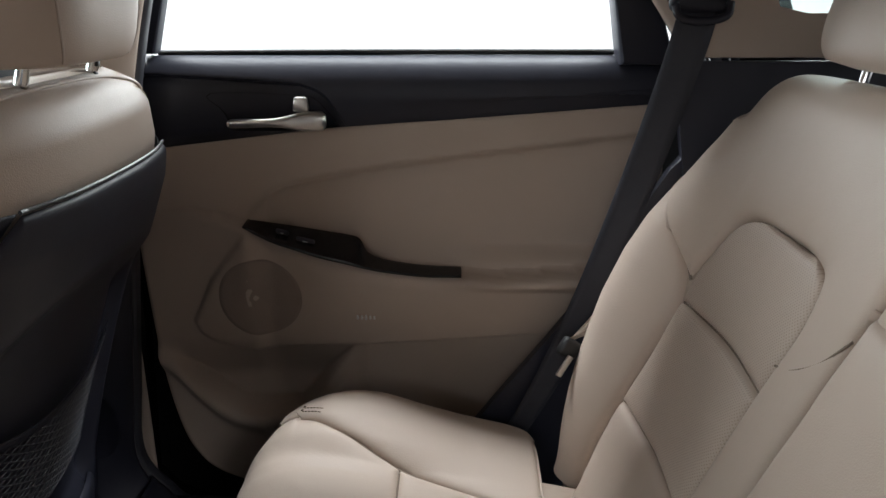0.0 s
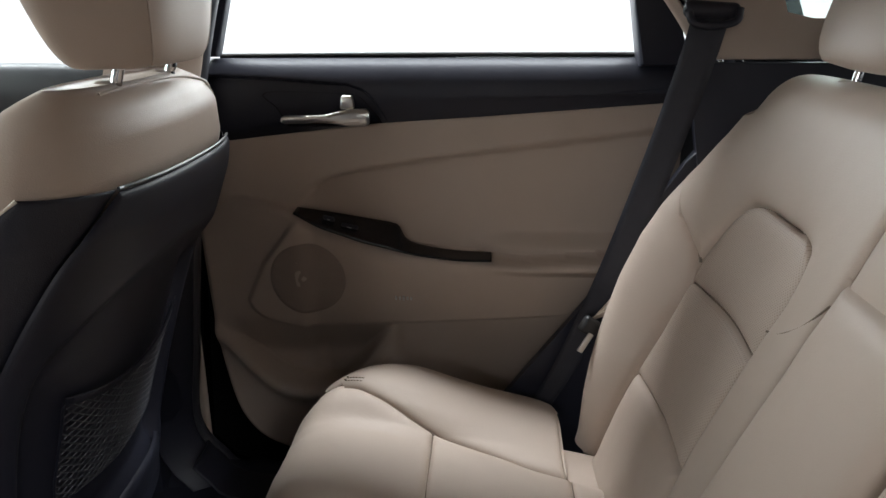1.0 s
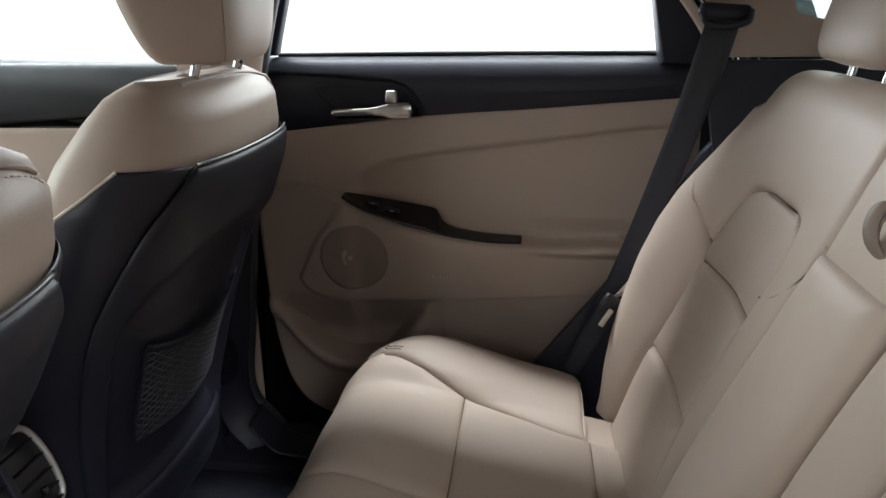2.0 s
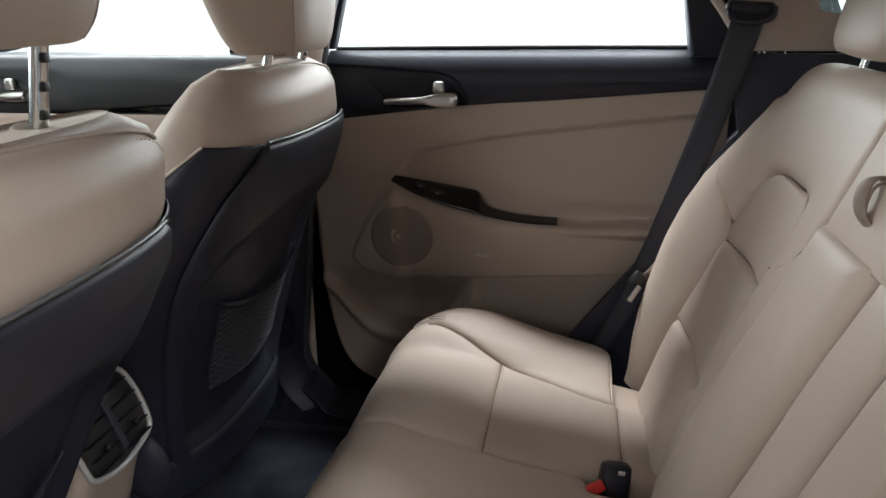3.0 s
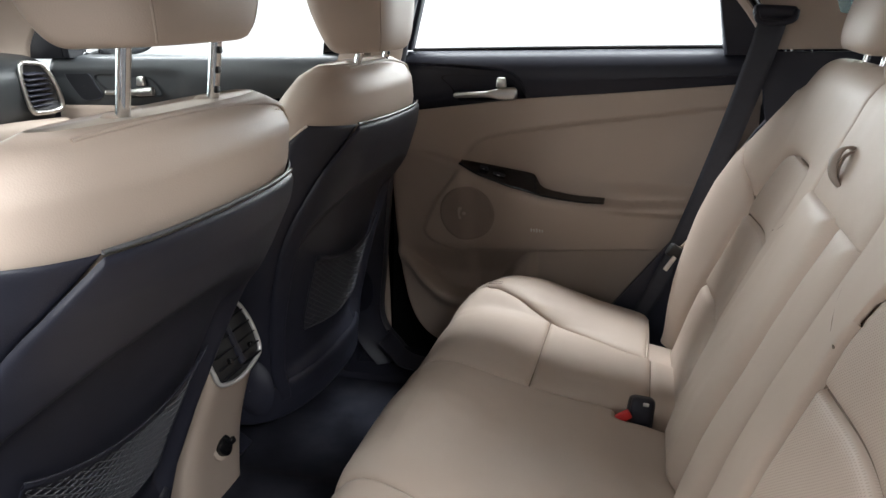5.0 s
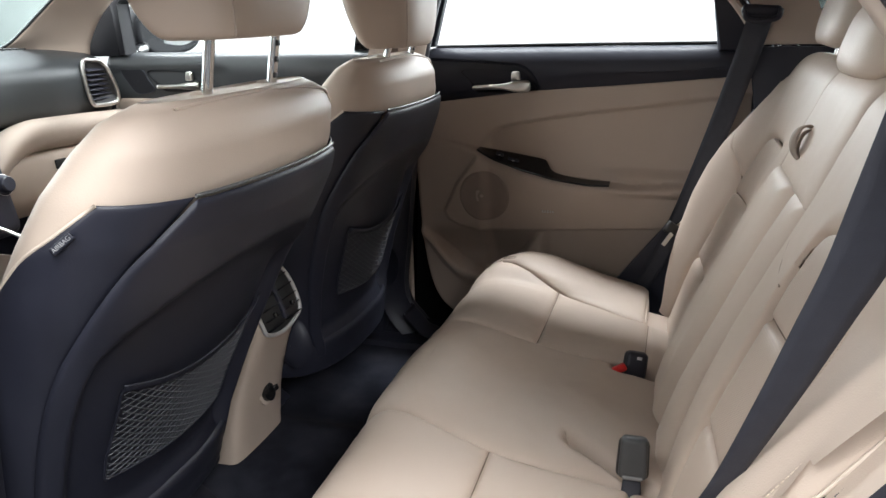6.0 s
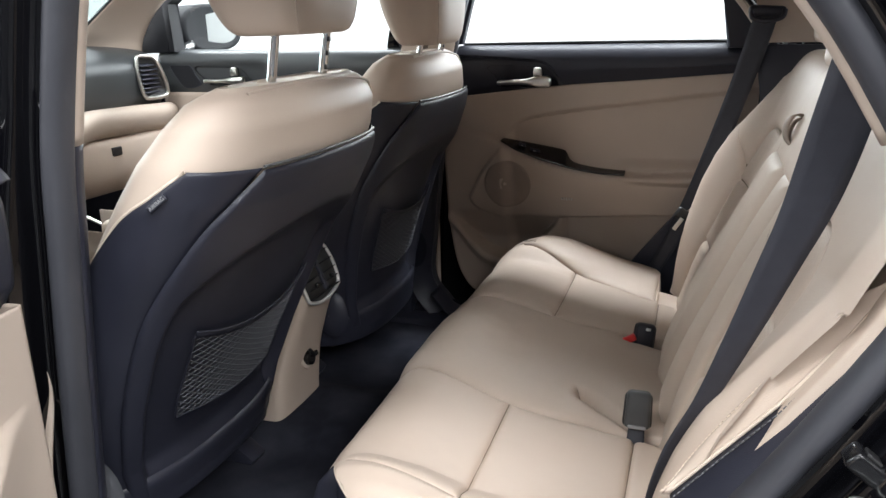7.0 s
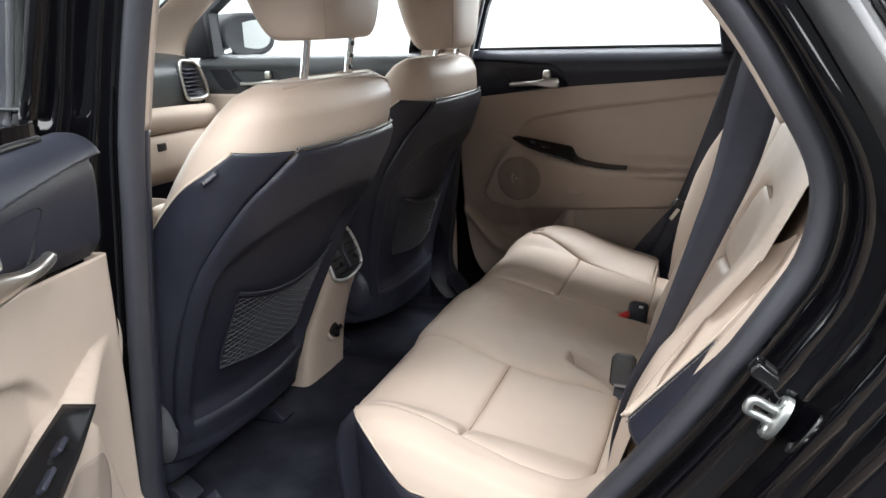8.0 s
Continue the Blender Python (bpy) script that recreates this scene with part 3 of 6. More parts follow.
# seat by seat: the panels of the wide seat on the far side, then turned over for the near one
for side in (None, MIRROR):
    XF[0], FAR[0] = side, side is None
    inn, out_ = INNER[FAR[0]], OUTER[FAR[0]]
    cut = lambda q, lo, hi: [(y, ux(x)) for y, x in q if lo - 1e-6 <= x <= hi + 1e-6]
    across = lambda x: [(float(np.interp(x, [p[1] for p in inn[::-1]], [p[0] for p in inn[::-1]])), ux(x)), (float(np.interp(x, [p[1] for p in out_[::-1]], [p[0] for p in out_[::-1]])), ux(x))]
    rear_a, rear_b = across(0.155)
    strip("rear_panel", cushion, [(inn[0][0], ux(0.22)), rear_a], [(out_[0][0], ux(0.22)), rear_b], LEATHER, bench, puff=0.006, edge=-0.0045, soft=0.008, toward=(0, 0, 1), na=24, nb=70, wrinkle=0.001, ends=(False, True))
    strip("seat_panel", cushion, [rear_a] + cut(inn, -0.066, 0.12), [rear_b] + cut(out_, -0.066, 0.12), LEATHER, bench,
          puff=0.006, edge=-0.0045, soft=0.008, toward=(0, 0, 1), na=80, nb=90, wrinkle=0.0014)
    WING[0] = 0.0 if FAR[0] else 0.10                    # the near side runs up to meet the backrest
    nose = [(1.024, ux(-0.262)), (1.022, UN + 0.03), (1.0, UN + 0.07), (0.96, UF)] if FAR[0] else [(0.945, UN + 0.012), (0.943, UN + 0.03), (0.93, UN + 0.06), (0.90, UF)]
    strip("front_panel", cushion, cut(inn, -0.24, -0.066) + [(FRONT[FAR[0]], UN + 0.06), (FRONT[FAR[0]], UF)], cut(out_, -0.24, -0.066) + nose, LEATHER, bench,
          puff=0.006, edge=-0.0045, soft=0.008, toward=(-0.3, 0, 1), na=80, nb=60, wrinkle=0.0016, ends=(True, False))
    if FAR[0]:
        rim = [(1.06, ux(0.147)), (1.085, ux(0.135)), (1.097, ux(0.10)), (1.10, ux(0.04)), (1.10, ux(-0.066)), (1.10, ux(-0.14)), (1.099, ux(-0.20)), (1.094, ux(-0.245)), (1.084, UN + 0.006), (1.066, UN + 0.024), (1.04, UN + 0.034), (1.026, UN + 0.038)]
        edge_in = [(0.893, ux(0.147))] + cut(out_, -0.24, 0.10) + [(1.022, ux(-0.255)), (1.023, UN + 0.005), (1.024, UN + 0.025)]
    else:
        rim = [(1.055, ux(0.22)), (1.056, ux(0.12)), (1.064, ux(0.04)), (1.071, ux(-0.066)), (1.073, ux(-0.14)), (1.072, ux(-0.21)), (1.064, UN - 0.012), (1.048, UN + 0.004), (1.018, UN + 0.018), (0.984, UN + 0.026), (0.952, UN + 0.030)]
        edge_in = [(y, ux(x)) for y, x in out_] + [(0.947, UN - 0.004), (0.947, UN + 0.010), (0.947, UN + 0.022)]
    strip("side_bolster", cushion, edge_in, rim, LEATHER, bench,
          puff=0.006, edge=-0.0045, toward=(-0.3, 0, 1), na=110, nb=34, soft=0.009, wrinkle=0.0010, ends=(FAR[0], False), sides=(True, False))
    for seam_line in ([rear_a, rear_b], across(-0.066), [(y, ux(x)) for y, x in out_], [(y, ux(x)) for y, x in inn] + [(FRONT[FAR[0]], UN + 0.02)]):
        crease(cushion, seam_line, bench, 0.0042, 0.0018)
    for k in (0.0, 0.0085) if FAR[0] else ():            # short double stitching at the front corner
        stitches("stitching", [np.array(cushion(y + 0.010 + k, u)) + np.array((0, 0, 0.0062)) for y, u in catmull(cut(out_, -0.24, -0.20) + [nose[0], (nose[1][0], UN + 0.01)], 30)], CREASE, bench, step=0.006, length=0.0045, r=0.0007)
    # black side of the bench under the bolster
    c = [np.array(cushion(*q)) for q in catmull(rim, 70)]
    P = [[(q[0], q[1] + 0.003 * (1 - k) - 0.010 * k * k, q[2] - 0.002 - k * (q[2] - 0.47)) for k in np.linspace(0, 1, 8)] for q in c]
    us = np.linspace(UN + 0.040, UF, 8)
    turn_in = [float(np.interp(u, [UN + 0.03, UN + 0.06, UF], [0.945, 0.92, 0.88])) for u in us]
    for k in np.linspace(0.2, 1, 5) if side else ():      # wraps round to the front
        P.append([np.array(p) * (1 - k) + (np.array(cushion(0.957, u)) + np.array((-0.003, 0.002, 0))) * k for p, u in zip(P[69], us)])
    for k in np.linspace(0.1, 1, 8) if side else ():
        P.append([np.array(cushion(0.957 * (1 - k) + y * k, u)) + np.array((-0.001 + 0.006 * k, 0, 0)) for y, u in zip(turn_in, us)])
    if FAR[0]:                                           # rounded rear end of the far edge
        tail = [np.array(cushion(y, ux(x))) for y, x in ((0.90, 0.149), (0.97, 0.149), (1.03, 0.149), (1.06, 0.147))]
        sheet("side_bolster", [[(q[0] + 0.004 * math.sin(k * 3), q[1], q[2] - 0.10 * k) for k in np.linspace(0, 1, 6)] for q in catmull(tail, 20)], LEATHER, bench, thick=0.004)
    sheet("side_cover", P, BLACK, bench, "black plastic side cover", thick=0.004)
    tube("piping", [(q[0] - 0.001, q[1] + 0.003, q[2]) for q in c[::3]], 0.0030, PIPING, bench, "pale piping along the cushion edge", sides=6, n=90)
XF[0], FAR[0] = None, True
turn = lambda q: (2 * YC - q[0], q[1])
strip("centre_panel", cushion, [turn((y, ux(x))) for y, x in INNER[False]], [(y, ux(x)) for y, x in INNER[True]], LEATHER, bench,
      puff=0.009, edge=-0.0045, toward=(-0.3, 0, 1), na=120, nb=100, soft=0.010, wrinkle=0.0020, ends=(False, False))
strip("centre_front_panel", cushion, [turn((INNER[False][-1][0], ux(-0.24))), turn((0.592, UN + 0.06)), turn((0.592, UF))], [(0.69, ux(-0.24)), (0.697, UN + 0.06), (0.697, UF)], LEATHER, bench,
      puff=0.009, edge=-0.0045, toward=(-0.6, 0, 0.5), na=50, nb=60, soft=0.014, wrinkle=0.0020, ends=(False, False))
# foam under the panels closes the seams
sheet("cushion_base", [[np.array(cushion(y, u)) - np.array((0, 0, 0.014)) + np.array((0.012, 0, 0)) for y in np.linspace(-0.06, 0.98, 60)] for u in np.linspace(ux(0.2), UF, 60)], LEATHER, bench)

BACKP = catmull([(0.185, 0.60), (0.21, 0.66), (0.233, 0.75), (0.268, 0.86), (0.317, 0.98), (0.372, 1.10), (0.41, 1.19), (0.43, 1.236), (0.455, 1.258), (0.49, 1.255), (0.515, 1.225), (0.52, 1.15)], 240)
BU = np.r_[0, np.cumsum(np.linalg.norm(np.diff(BACKP, axis=0), axis=1))]


def uz(z):
    """The way up the backrest at this height."""
    return float(np.interp(z, BACKP[:150, 1], BU[:150]))


UT = float(BU[np.argmax(BACKP[:, 1])])


def swell(z):
    """How far the side bolster stands forward at this height; the near one is shallower."""
    if not FAR[0]:
        return float(np.interp(z, [0.62, 0.70, 0.78, 0.866, 0.93, 1.0, 1.05, 1.09], [0.016, 0.030, 0.040, 0.044, 0.040, 0.023, 0.009, 0.0]))
    return float(np.interp(z, [0.62, 0.70, 0.78, 0.866, 0.93, 1.0, 1.05, 1.09, 1.13, 1.17, 1.23], [0.016, 0.030, 0.043, 0.052, 0.059, 0.060, 0.054, 0.042, 0.028, 0.014, 0.0]))


def bolster_seam(z):
    """Where the bolster begins, measured for the far side."""
    return float(np.interp(z, [0.62, 0.66, 0.74, 0.83, 0.95, 1.0, 1.05, 1.09, 1.13], [0.99, 0.985, 0.968, 0.95, 0.937, 0.946, 0.985, 1.02, 1.045]))


def backrest(y, u):
    x, z = np.interp(u, BU, BACKP[:, 0]), np.interp(u, BU, BACKP[:, 1])
    yy = y if y > YC else 2 * YC - y
    r = yy - YC
    x += 0.016 * math.exp(-((r - 0.37) / 0.12) ** 2) * math.exp(-((z - 0.95) / 0.2) ** 2)       # hollow of each seat
    if u < UT - 0.02:
        y0 = bolster_seam(z) - 0.012 if z < 0.95 else 0.925
        f = swell(z) * (ramp(yy, y0, 1.03) - 0.42 * ramp(yy, 1.035, 1.075))
        x, z = x - 0.92 * f, z + 0.20 * f
    if u > UT - 0.08:                                    # rounded shoulders
        z -= 0.05 * max(0, (r - 0.53) / 0.10) ** 2
    return x, y, z


for side in (None, MIRROR):
    XF[0], FAR[0] = side, side is None
    strip("insert_top", backrest, [(0.938, uz(0.975)), (0.939, uz(1.03)), (0.914, uz(1.085)), (0.866, uz(1.113)), (0.80, uz(1.122))],
          [(0.676, uz(0.975)), (0.669, uz(1.03)), (0.681, uz(1.085)), (0.726, uz(1.114)), (0.786, uz(1.122))], PERF, bench, "perforated beige leather insert",
          puff=0.006, edge=-0.009, soft=0.009, toward=(-1, 0, 0.4), na=70, nb=60, wrinkle=0.0008)
    strip("insert_middle", backrest, [(0.953, uz(0.816)), (0.941, uz(0.90)), (0.938, uz(0.974))], [(0.685, uz(0.816)), (0.68, uz(0.90)), (0.676, uz(0.974))], PERF, bench, "perforated beige leather insert",
          puff=0.008, edge=-0.009, soft=0.009, toward=(-1, 0, 0.4), na=60, nb=60, wrinkle=0.0012)
    strip("insert_low", backrest, [(0.985, uz(0.63)), (0.972, uz(0.72)), (0.953, uz(0.816))], [(0.686, uz(0.63)), (0.686, uz(0.72)), (0.685, uz(0.816))], LEATHER, bench,
          puff=0.010, edge=-0.009, soft=0.009, toward=(-1, 0, 0.4), na=60, nb=60, wrinkle=0.0012)
    wide = 0.0 if FAR[0] else 0.024                       # the near side runs on under the edge strip, its bolster ending lower
    rise = 1.0 if FAR[0] else 0.777
    strip("shoulder_panel", backrest,
          [(0.946, uz(1.005)), (0.932, uz(1.05)), (0.906, uz(1.093)), (0.86, uz(1.12)), (0.80, uz(1.128)), (0.735, uz(1.122)), (0.684, uz(1.088)), (0.670, uz(1.03)), (0.676, uz(0.95)), (0.685, uz(0.80)), (0.686, uz(0.63))],
          ([(1.056, uz(1.115)), (1.062, uz(1.16)), (1.06, uz(1.21)), (1.02, UT)] if FAR[0] else [(1.09, uz(1.005)), (1.11, uz(1.09)), (1.12, uz(1.18)), (1.09, UT)]) + [(0.85, UT + 0.035), (0.70, UT + 0.035), (0.60, UT + 0.02), (0.592, uz(1.16)), (0.592, uz(1.02)), (0.592, uz(0.82)), (0.592, uz(0.63))], LEATHER, bench,
          puff=0.010, edge=-0.009, toward=(-1, 0, 0.4), na=160, nb=44, soft=0.010, wrinkle=0.001, ends=(FAR[0], False), sides=(True, FAR[0]))
    strip("side_bolster", backrest, [(bolster_seam(0.64 + (z - 0.64) * rise), uz(0.64 + (z - 0.64) * rise)) for z in (0.64, 0.74, 0.83, 0.90, 0.95, 0.985, 1.01, 1.035, 1.06, 1.085, 1.11)],
          [(y + wide, uz(0.64 + (z - 0.64) * (rise if FAR[0] else 0.745))) for y, z in ((1.055, 0.64), (1.062, 0.74), (1.066, 0.83), (1.066, 0.90), (1.066, 0.95), (1.066, 0.99), (1.066, 1.02), (1.066, 1.05), (1.064, 1.08), (1.061, 1.105), (1.056, 1.13))], LEATHER, bench,
          puff=0.010, edge=-0.009, toward=(-1, 0, 0.4), na=100, nb=40, soft=0.010, wrinkle=0.001, ends=(False, FAR[0]), sides=(FAR[0], FAR[0]))
    front = (-1, 0, 0.4)
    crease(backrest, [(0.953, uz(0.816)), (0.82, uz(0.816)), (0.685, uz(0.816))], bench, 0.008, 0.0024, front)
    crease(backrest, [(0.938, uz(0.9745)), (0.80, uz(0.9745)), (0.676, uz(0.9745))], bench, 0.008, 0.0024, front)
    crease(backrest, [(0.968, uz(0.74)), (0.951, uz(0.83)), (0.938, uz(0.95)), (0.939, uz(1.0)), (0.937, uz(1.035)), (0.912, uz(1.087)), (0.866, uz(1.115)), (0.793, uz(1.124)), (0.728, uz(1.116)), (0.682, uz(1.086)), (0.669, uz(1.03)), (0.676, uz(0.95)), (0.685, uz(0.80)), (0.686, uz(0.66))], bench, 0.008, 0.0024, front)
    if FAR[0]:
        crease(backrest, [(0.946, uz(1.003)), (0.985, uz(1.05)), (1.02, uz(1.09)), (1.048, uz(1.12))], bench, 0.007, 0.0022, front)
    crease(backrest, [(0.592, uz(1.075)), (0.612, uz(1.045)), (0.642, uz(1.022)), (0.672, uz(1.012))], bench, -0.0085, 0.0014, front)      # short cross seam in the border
    # leather strip with stitching, pale piping and a black vinyl edge beside the bolster
    top = 1.13
    levels = np.linspace(0.842 if FAR[0] else 0.866, top, 52)
    inn, mid, outer = [], [], []
    for z in levels:
        edge = np.array(backrest(1.064, uz(z))) + np.array((0.004 if FAR[0] else -0.0075, 0, 0.0 if FAR[0] else 0.003))
        line_x = float(np.interp(z, [0.842, 0.871, 0.916, 0.986, 1.056, 1.13], [0.203, 0.225, 0.261, 0.318, 0.366, 0.408]))
        mid.append(np.array((line_x, 1.09, z)))
        thin = max(ramp(z, top - 0.05, top) ** 2, 1 - ramp(z, levels[0], levels[0] + 0.03))
        inn.append(edge * (1 - thin) + mid[-1] * thin)
        outer.append(np.array((line_x + 0.022, 1.148, z - 0.012)))
        slim = 0.95 * ramp(z, 1.06, 1.12)
        outer[-1] = outer[-1] * (1 - slim) + mid[-1] * slim
    P = [[p * (1 - k) + q * k + np.array((-0.010 * math.sin(math.pi * k), 0, 0)) for k in np.linspace(0, 1, 9)] for p, q, z in zip(inn, mid, levels) if z < top - 0.004]
    sheet("edge_strip", P, LEATHER, bench, "beige leather edge strip", thick=0.004)
    P = [[p * (1 - k) + q * k + np.array((-0.006 * math.sin(math.pi * k), 0, 0)) for k in np.linspace(0, 1, 9)] for p, q, z in zip(mid, outer, levels) if z < 1.10]
    sheet("edge_strip", P, VINYL, bench, "black vinyl edge strip", thick=0.004)
    tube("piping", [tuple(q + np.array((-0.002, 0, 0))) for q in mid[::3]], 0.0022, PIPING, bench, "pale piping", sides=6, n=70)
    stitches("stitching", [p * 0.62 + q * 0.38 + np.array((-0.0105, 0, 0)) for p, q, z in zip(inn, mid, levels) if z < top - 0.03], THREAD, bench, step=0.006, length=0.0042, r=0.0006)
    stitches("stitching", [p * 0.8 + q * 0.2 + np.array((-0.006, 0, 0)) for p, q, z in zip(mid, outer, levels) if z < min(top, 1.10) - 0.04], DARKTHREAD, bench, step=0.007, length=0.005, r=0.0009)
    # rounded edge and back of the backrest
    P = [[np.array(backrest(y, u)) + np.array((0.013, 0, -0.003)) for y in np.r_[np.linspace(0.595, 0.9, 20), np.linspace(0.91, 1.064 if FAR[0] else 1.118, 26)]] for u in np.linspace(uz(0.62), BU[-1], 80)]
    sheet("shell", P, LEATHER, bench, thick=0.05)
    # near-continuous dark dashes draw the shade of a plain crease, not thread
    stitches("stitching", [backrest(0.594, uz(z)) for z in np.linspace(0.75, 1.18, 40)], CREASE, bench, step=0.03, length=0.0295, r=0.0012)
XF[0], FAR[0] = None, True
# middle: fold-down armrest, the border beside it and the panel above
strip("armrest", backrest, [(0.408, uz(0.655)), (0.408, uz(0.80)), (0.408, uz(1.0)), (0.412, uz(1.142))], [(0.588, uz(0.655)), (0.588, uz(0.80)), (0.588, uz(1.0)), (0.586, uz(1.142))], LEATHER, bench, "folded-up padded beige armrest",
      puff=0.026, edge=-0.010, soft=0.011, toward=(-1, 0, 0.4), na=100, nb=54, wrinkle=0.0014, hump=lambda k, w: 0.014 * (1 - ramp(k, 0.0, 0.8)) * ramp(w, 0.0, 0.25))
strip("armrest_border", backrest, [(0.294, uz(0.655)), (0.294, uz(0.80)), (0.294, uz(1.0)), (0.294, uz(1.142))], [(0.402, uz(0.655)), (0.402, uz(0.80)), (0.402, uz(1.0)), (0.402, uz(1.142))], LEATHER, bench,
      puff=0.019, edge=-0.009, soft=0.013, toward=(-1, 0, 0.4), na=90, nb=40, wrinkle=0.0012, hump=lambda k, w: 0.012 * (1 - ramp(k, 0.0, 0.6)))
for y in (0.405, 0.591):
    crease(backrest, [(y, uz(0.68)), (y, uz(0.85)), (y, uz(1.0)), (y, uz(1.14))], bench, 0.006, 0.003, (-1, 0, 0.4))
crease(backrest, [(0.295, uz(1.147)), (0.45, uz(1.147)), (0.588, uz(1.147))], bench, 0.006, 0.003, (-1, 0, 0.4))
strip("centre_panel", backrest, [(0.290, uz(1.150)), (0.288, uz(1.20)), (0.288, UT), (0.292, UT + 0.03)], [(0.592, uz(1.150)), (0.592, uz(1.20)), (0.592, UT), (0.588, UT + 0.03)], LEATHER, bench,
      puff=0.016, edge=-0.009, toward=(-1, 0, 0.4), na=50, nb=50, wrinkle=0.001, ends=(True, False))
P = [[np.array(backrest(y, u)) + np.array((0.013, 0, -0.003)) for y in np.linspace(0.28, 0.60, 20)] for u in np.linspace(uz(0.62), BU[-1], 60)]
sheet("shell", P, LEATHER, bench, thick=0.05)
# strap that folds the armrest down
loop = [(0.402, 0.500, 1.172), (0.384, 0.498, 1.184), (0.370, 0.492, 1.180), (0.362, 0.486, 1.164), (0.362, 0.480, 1.148), (0.368, 0.474, 1.136), (0.378, 0.470, 1.128)]
p = catmull(loop, 40)
# leather darkened to brown: the shade on the strap's forward faces is in the colour
STRAP = material("shaded_strap_leather", (0.24, 0.185, 0.15), 0.55, second=(0.18, 0.14, 0.11), scale=30, grain=0.3)
for turn_, off in ((0.5, 0.0), (-0.4, 0.007)):
    P = []
    for k, q in enumerate(p):
        a = turn_ * math.sin(k / 39 * math.pi)
        w = np.array((-0.008 * math.sin(a), 0.008 * math.cos(a), -0.002))
        P.append([q + np.array((off, 0, -off)) - w, q + np.array((off - 0.002, 0, -off)), q + np.array((off, 0, -off)) + w])
    sheet("pull_strap", P, STRAP, bench, "folded leather pull strap, shade in its brown colour", thick=0.0025)

# headrests of the bench: three, each with two bars


def bench_headrest(yc, half, low, high, x0, tall=True):
    P = []
    zs = np.linspace(0, 1, 26)
    for k in zs:
        z = low + (high - low) * k
        e = (1 - abs(2 * k - 1) ** 3.2) ** (1 / 3.2)
        hx, hy = 0.055 * (0.35 + 0.65 * e), half * (0.45 + 0.55 * e)
        cx = x0 + 0.30 * (z - low)
        row = []
        for a in np.linspace(0, 2 * np.pi, 40, endpoint=False):
            c, s = math.cos(a), math.sin(a)
            row.append((cx + hx * math.copysign(abs(c) ** 0.7, c), yc + hy * math.copysign(abs(s) ** 0.62, s), z))
        P.append(row)
    ob = link("headrest", sheet_mesh("headrest", np.array(P), wrap_v=True, cap=True), LEATHER, bench, "beige leather headrest")
    for d in (-0.055, 0.055):
        lathe("headrest_bar", [(0.006, -0.05), (0.006, 0.03)], pose(x0 + 0.004, yc + d, low, 0, 12, 0), CHROME, bench, "chrome bar", sides=12)
        lathe("bar_guide", [(0.017, 0), (0.017, 0.006), (0.012, 0.012), (0.007, 0.013)], pose(x0 - 0.008, yc + d, low - 0.028, 0, 12, 0), LEATHER, bench, "beige guide collar", sides=16)


bench_headrest(0.815, 0.135, 1.285, 1.47, 0.475)
bench_headrest(0.44, 0.115, 1.262, 1.37, 0.455)
bench_headrest(0.065, 0.135, 1.285, 1.47, 0.475)

# ---------------------------------------------------------------- front seats
GREYBLACK = material("dark_grey_moulding", (0.062, 0.064, 0.072), 0.5, second=(0.05, 0.052, 0.058), scale=20, grain=0.3, grain_scale=900)
EDGEGREY = material("lip_highlight", (0.10, 0.102, 0.108), 0.3, second=(0.08, 0.082, 0.088), scale=60)
NETCORD = material("net_cord", (0.066, 0.068, 0.080), 0.55, second=(0.065, 0.068, 0.076), scale=90)


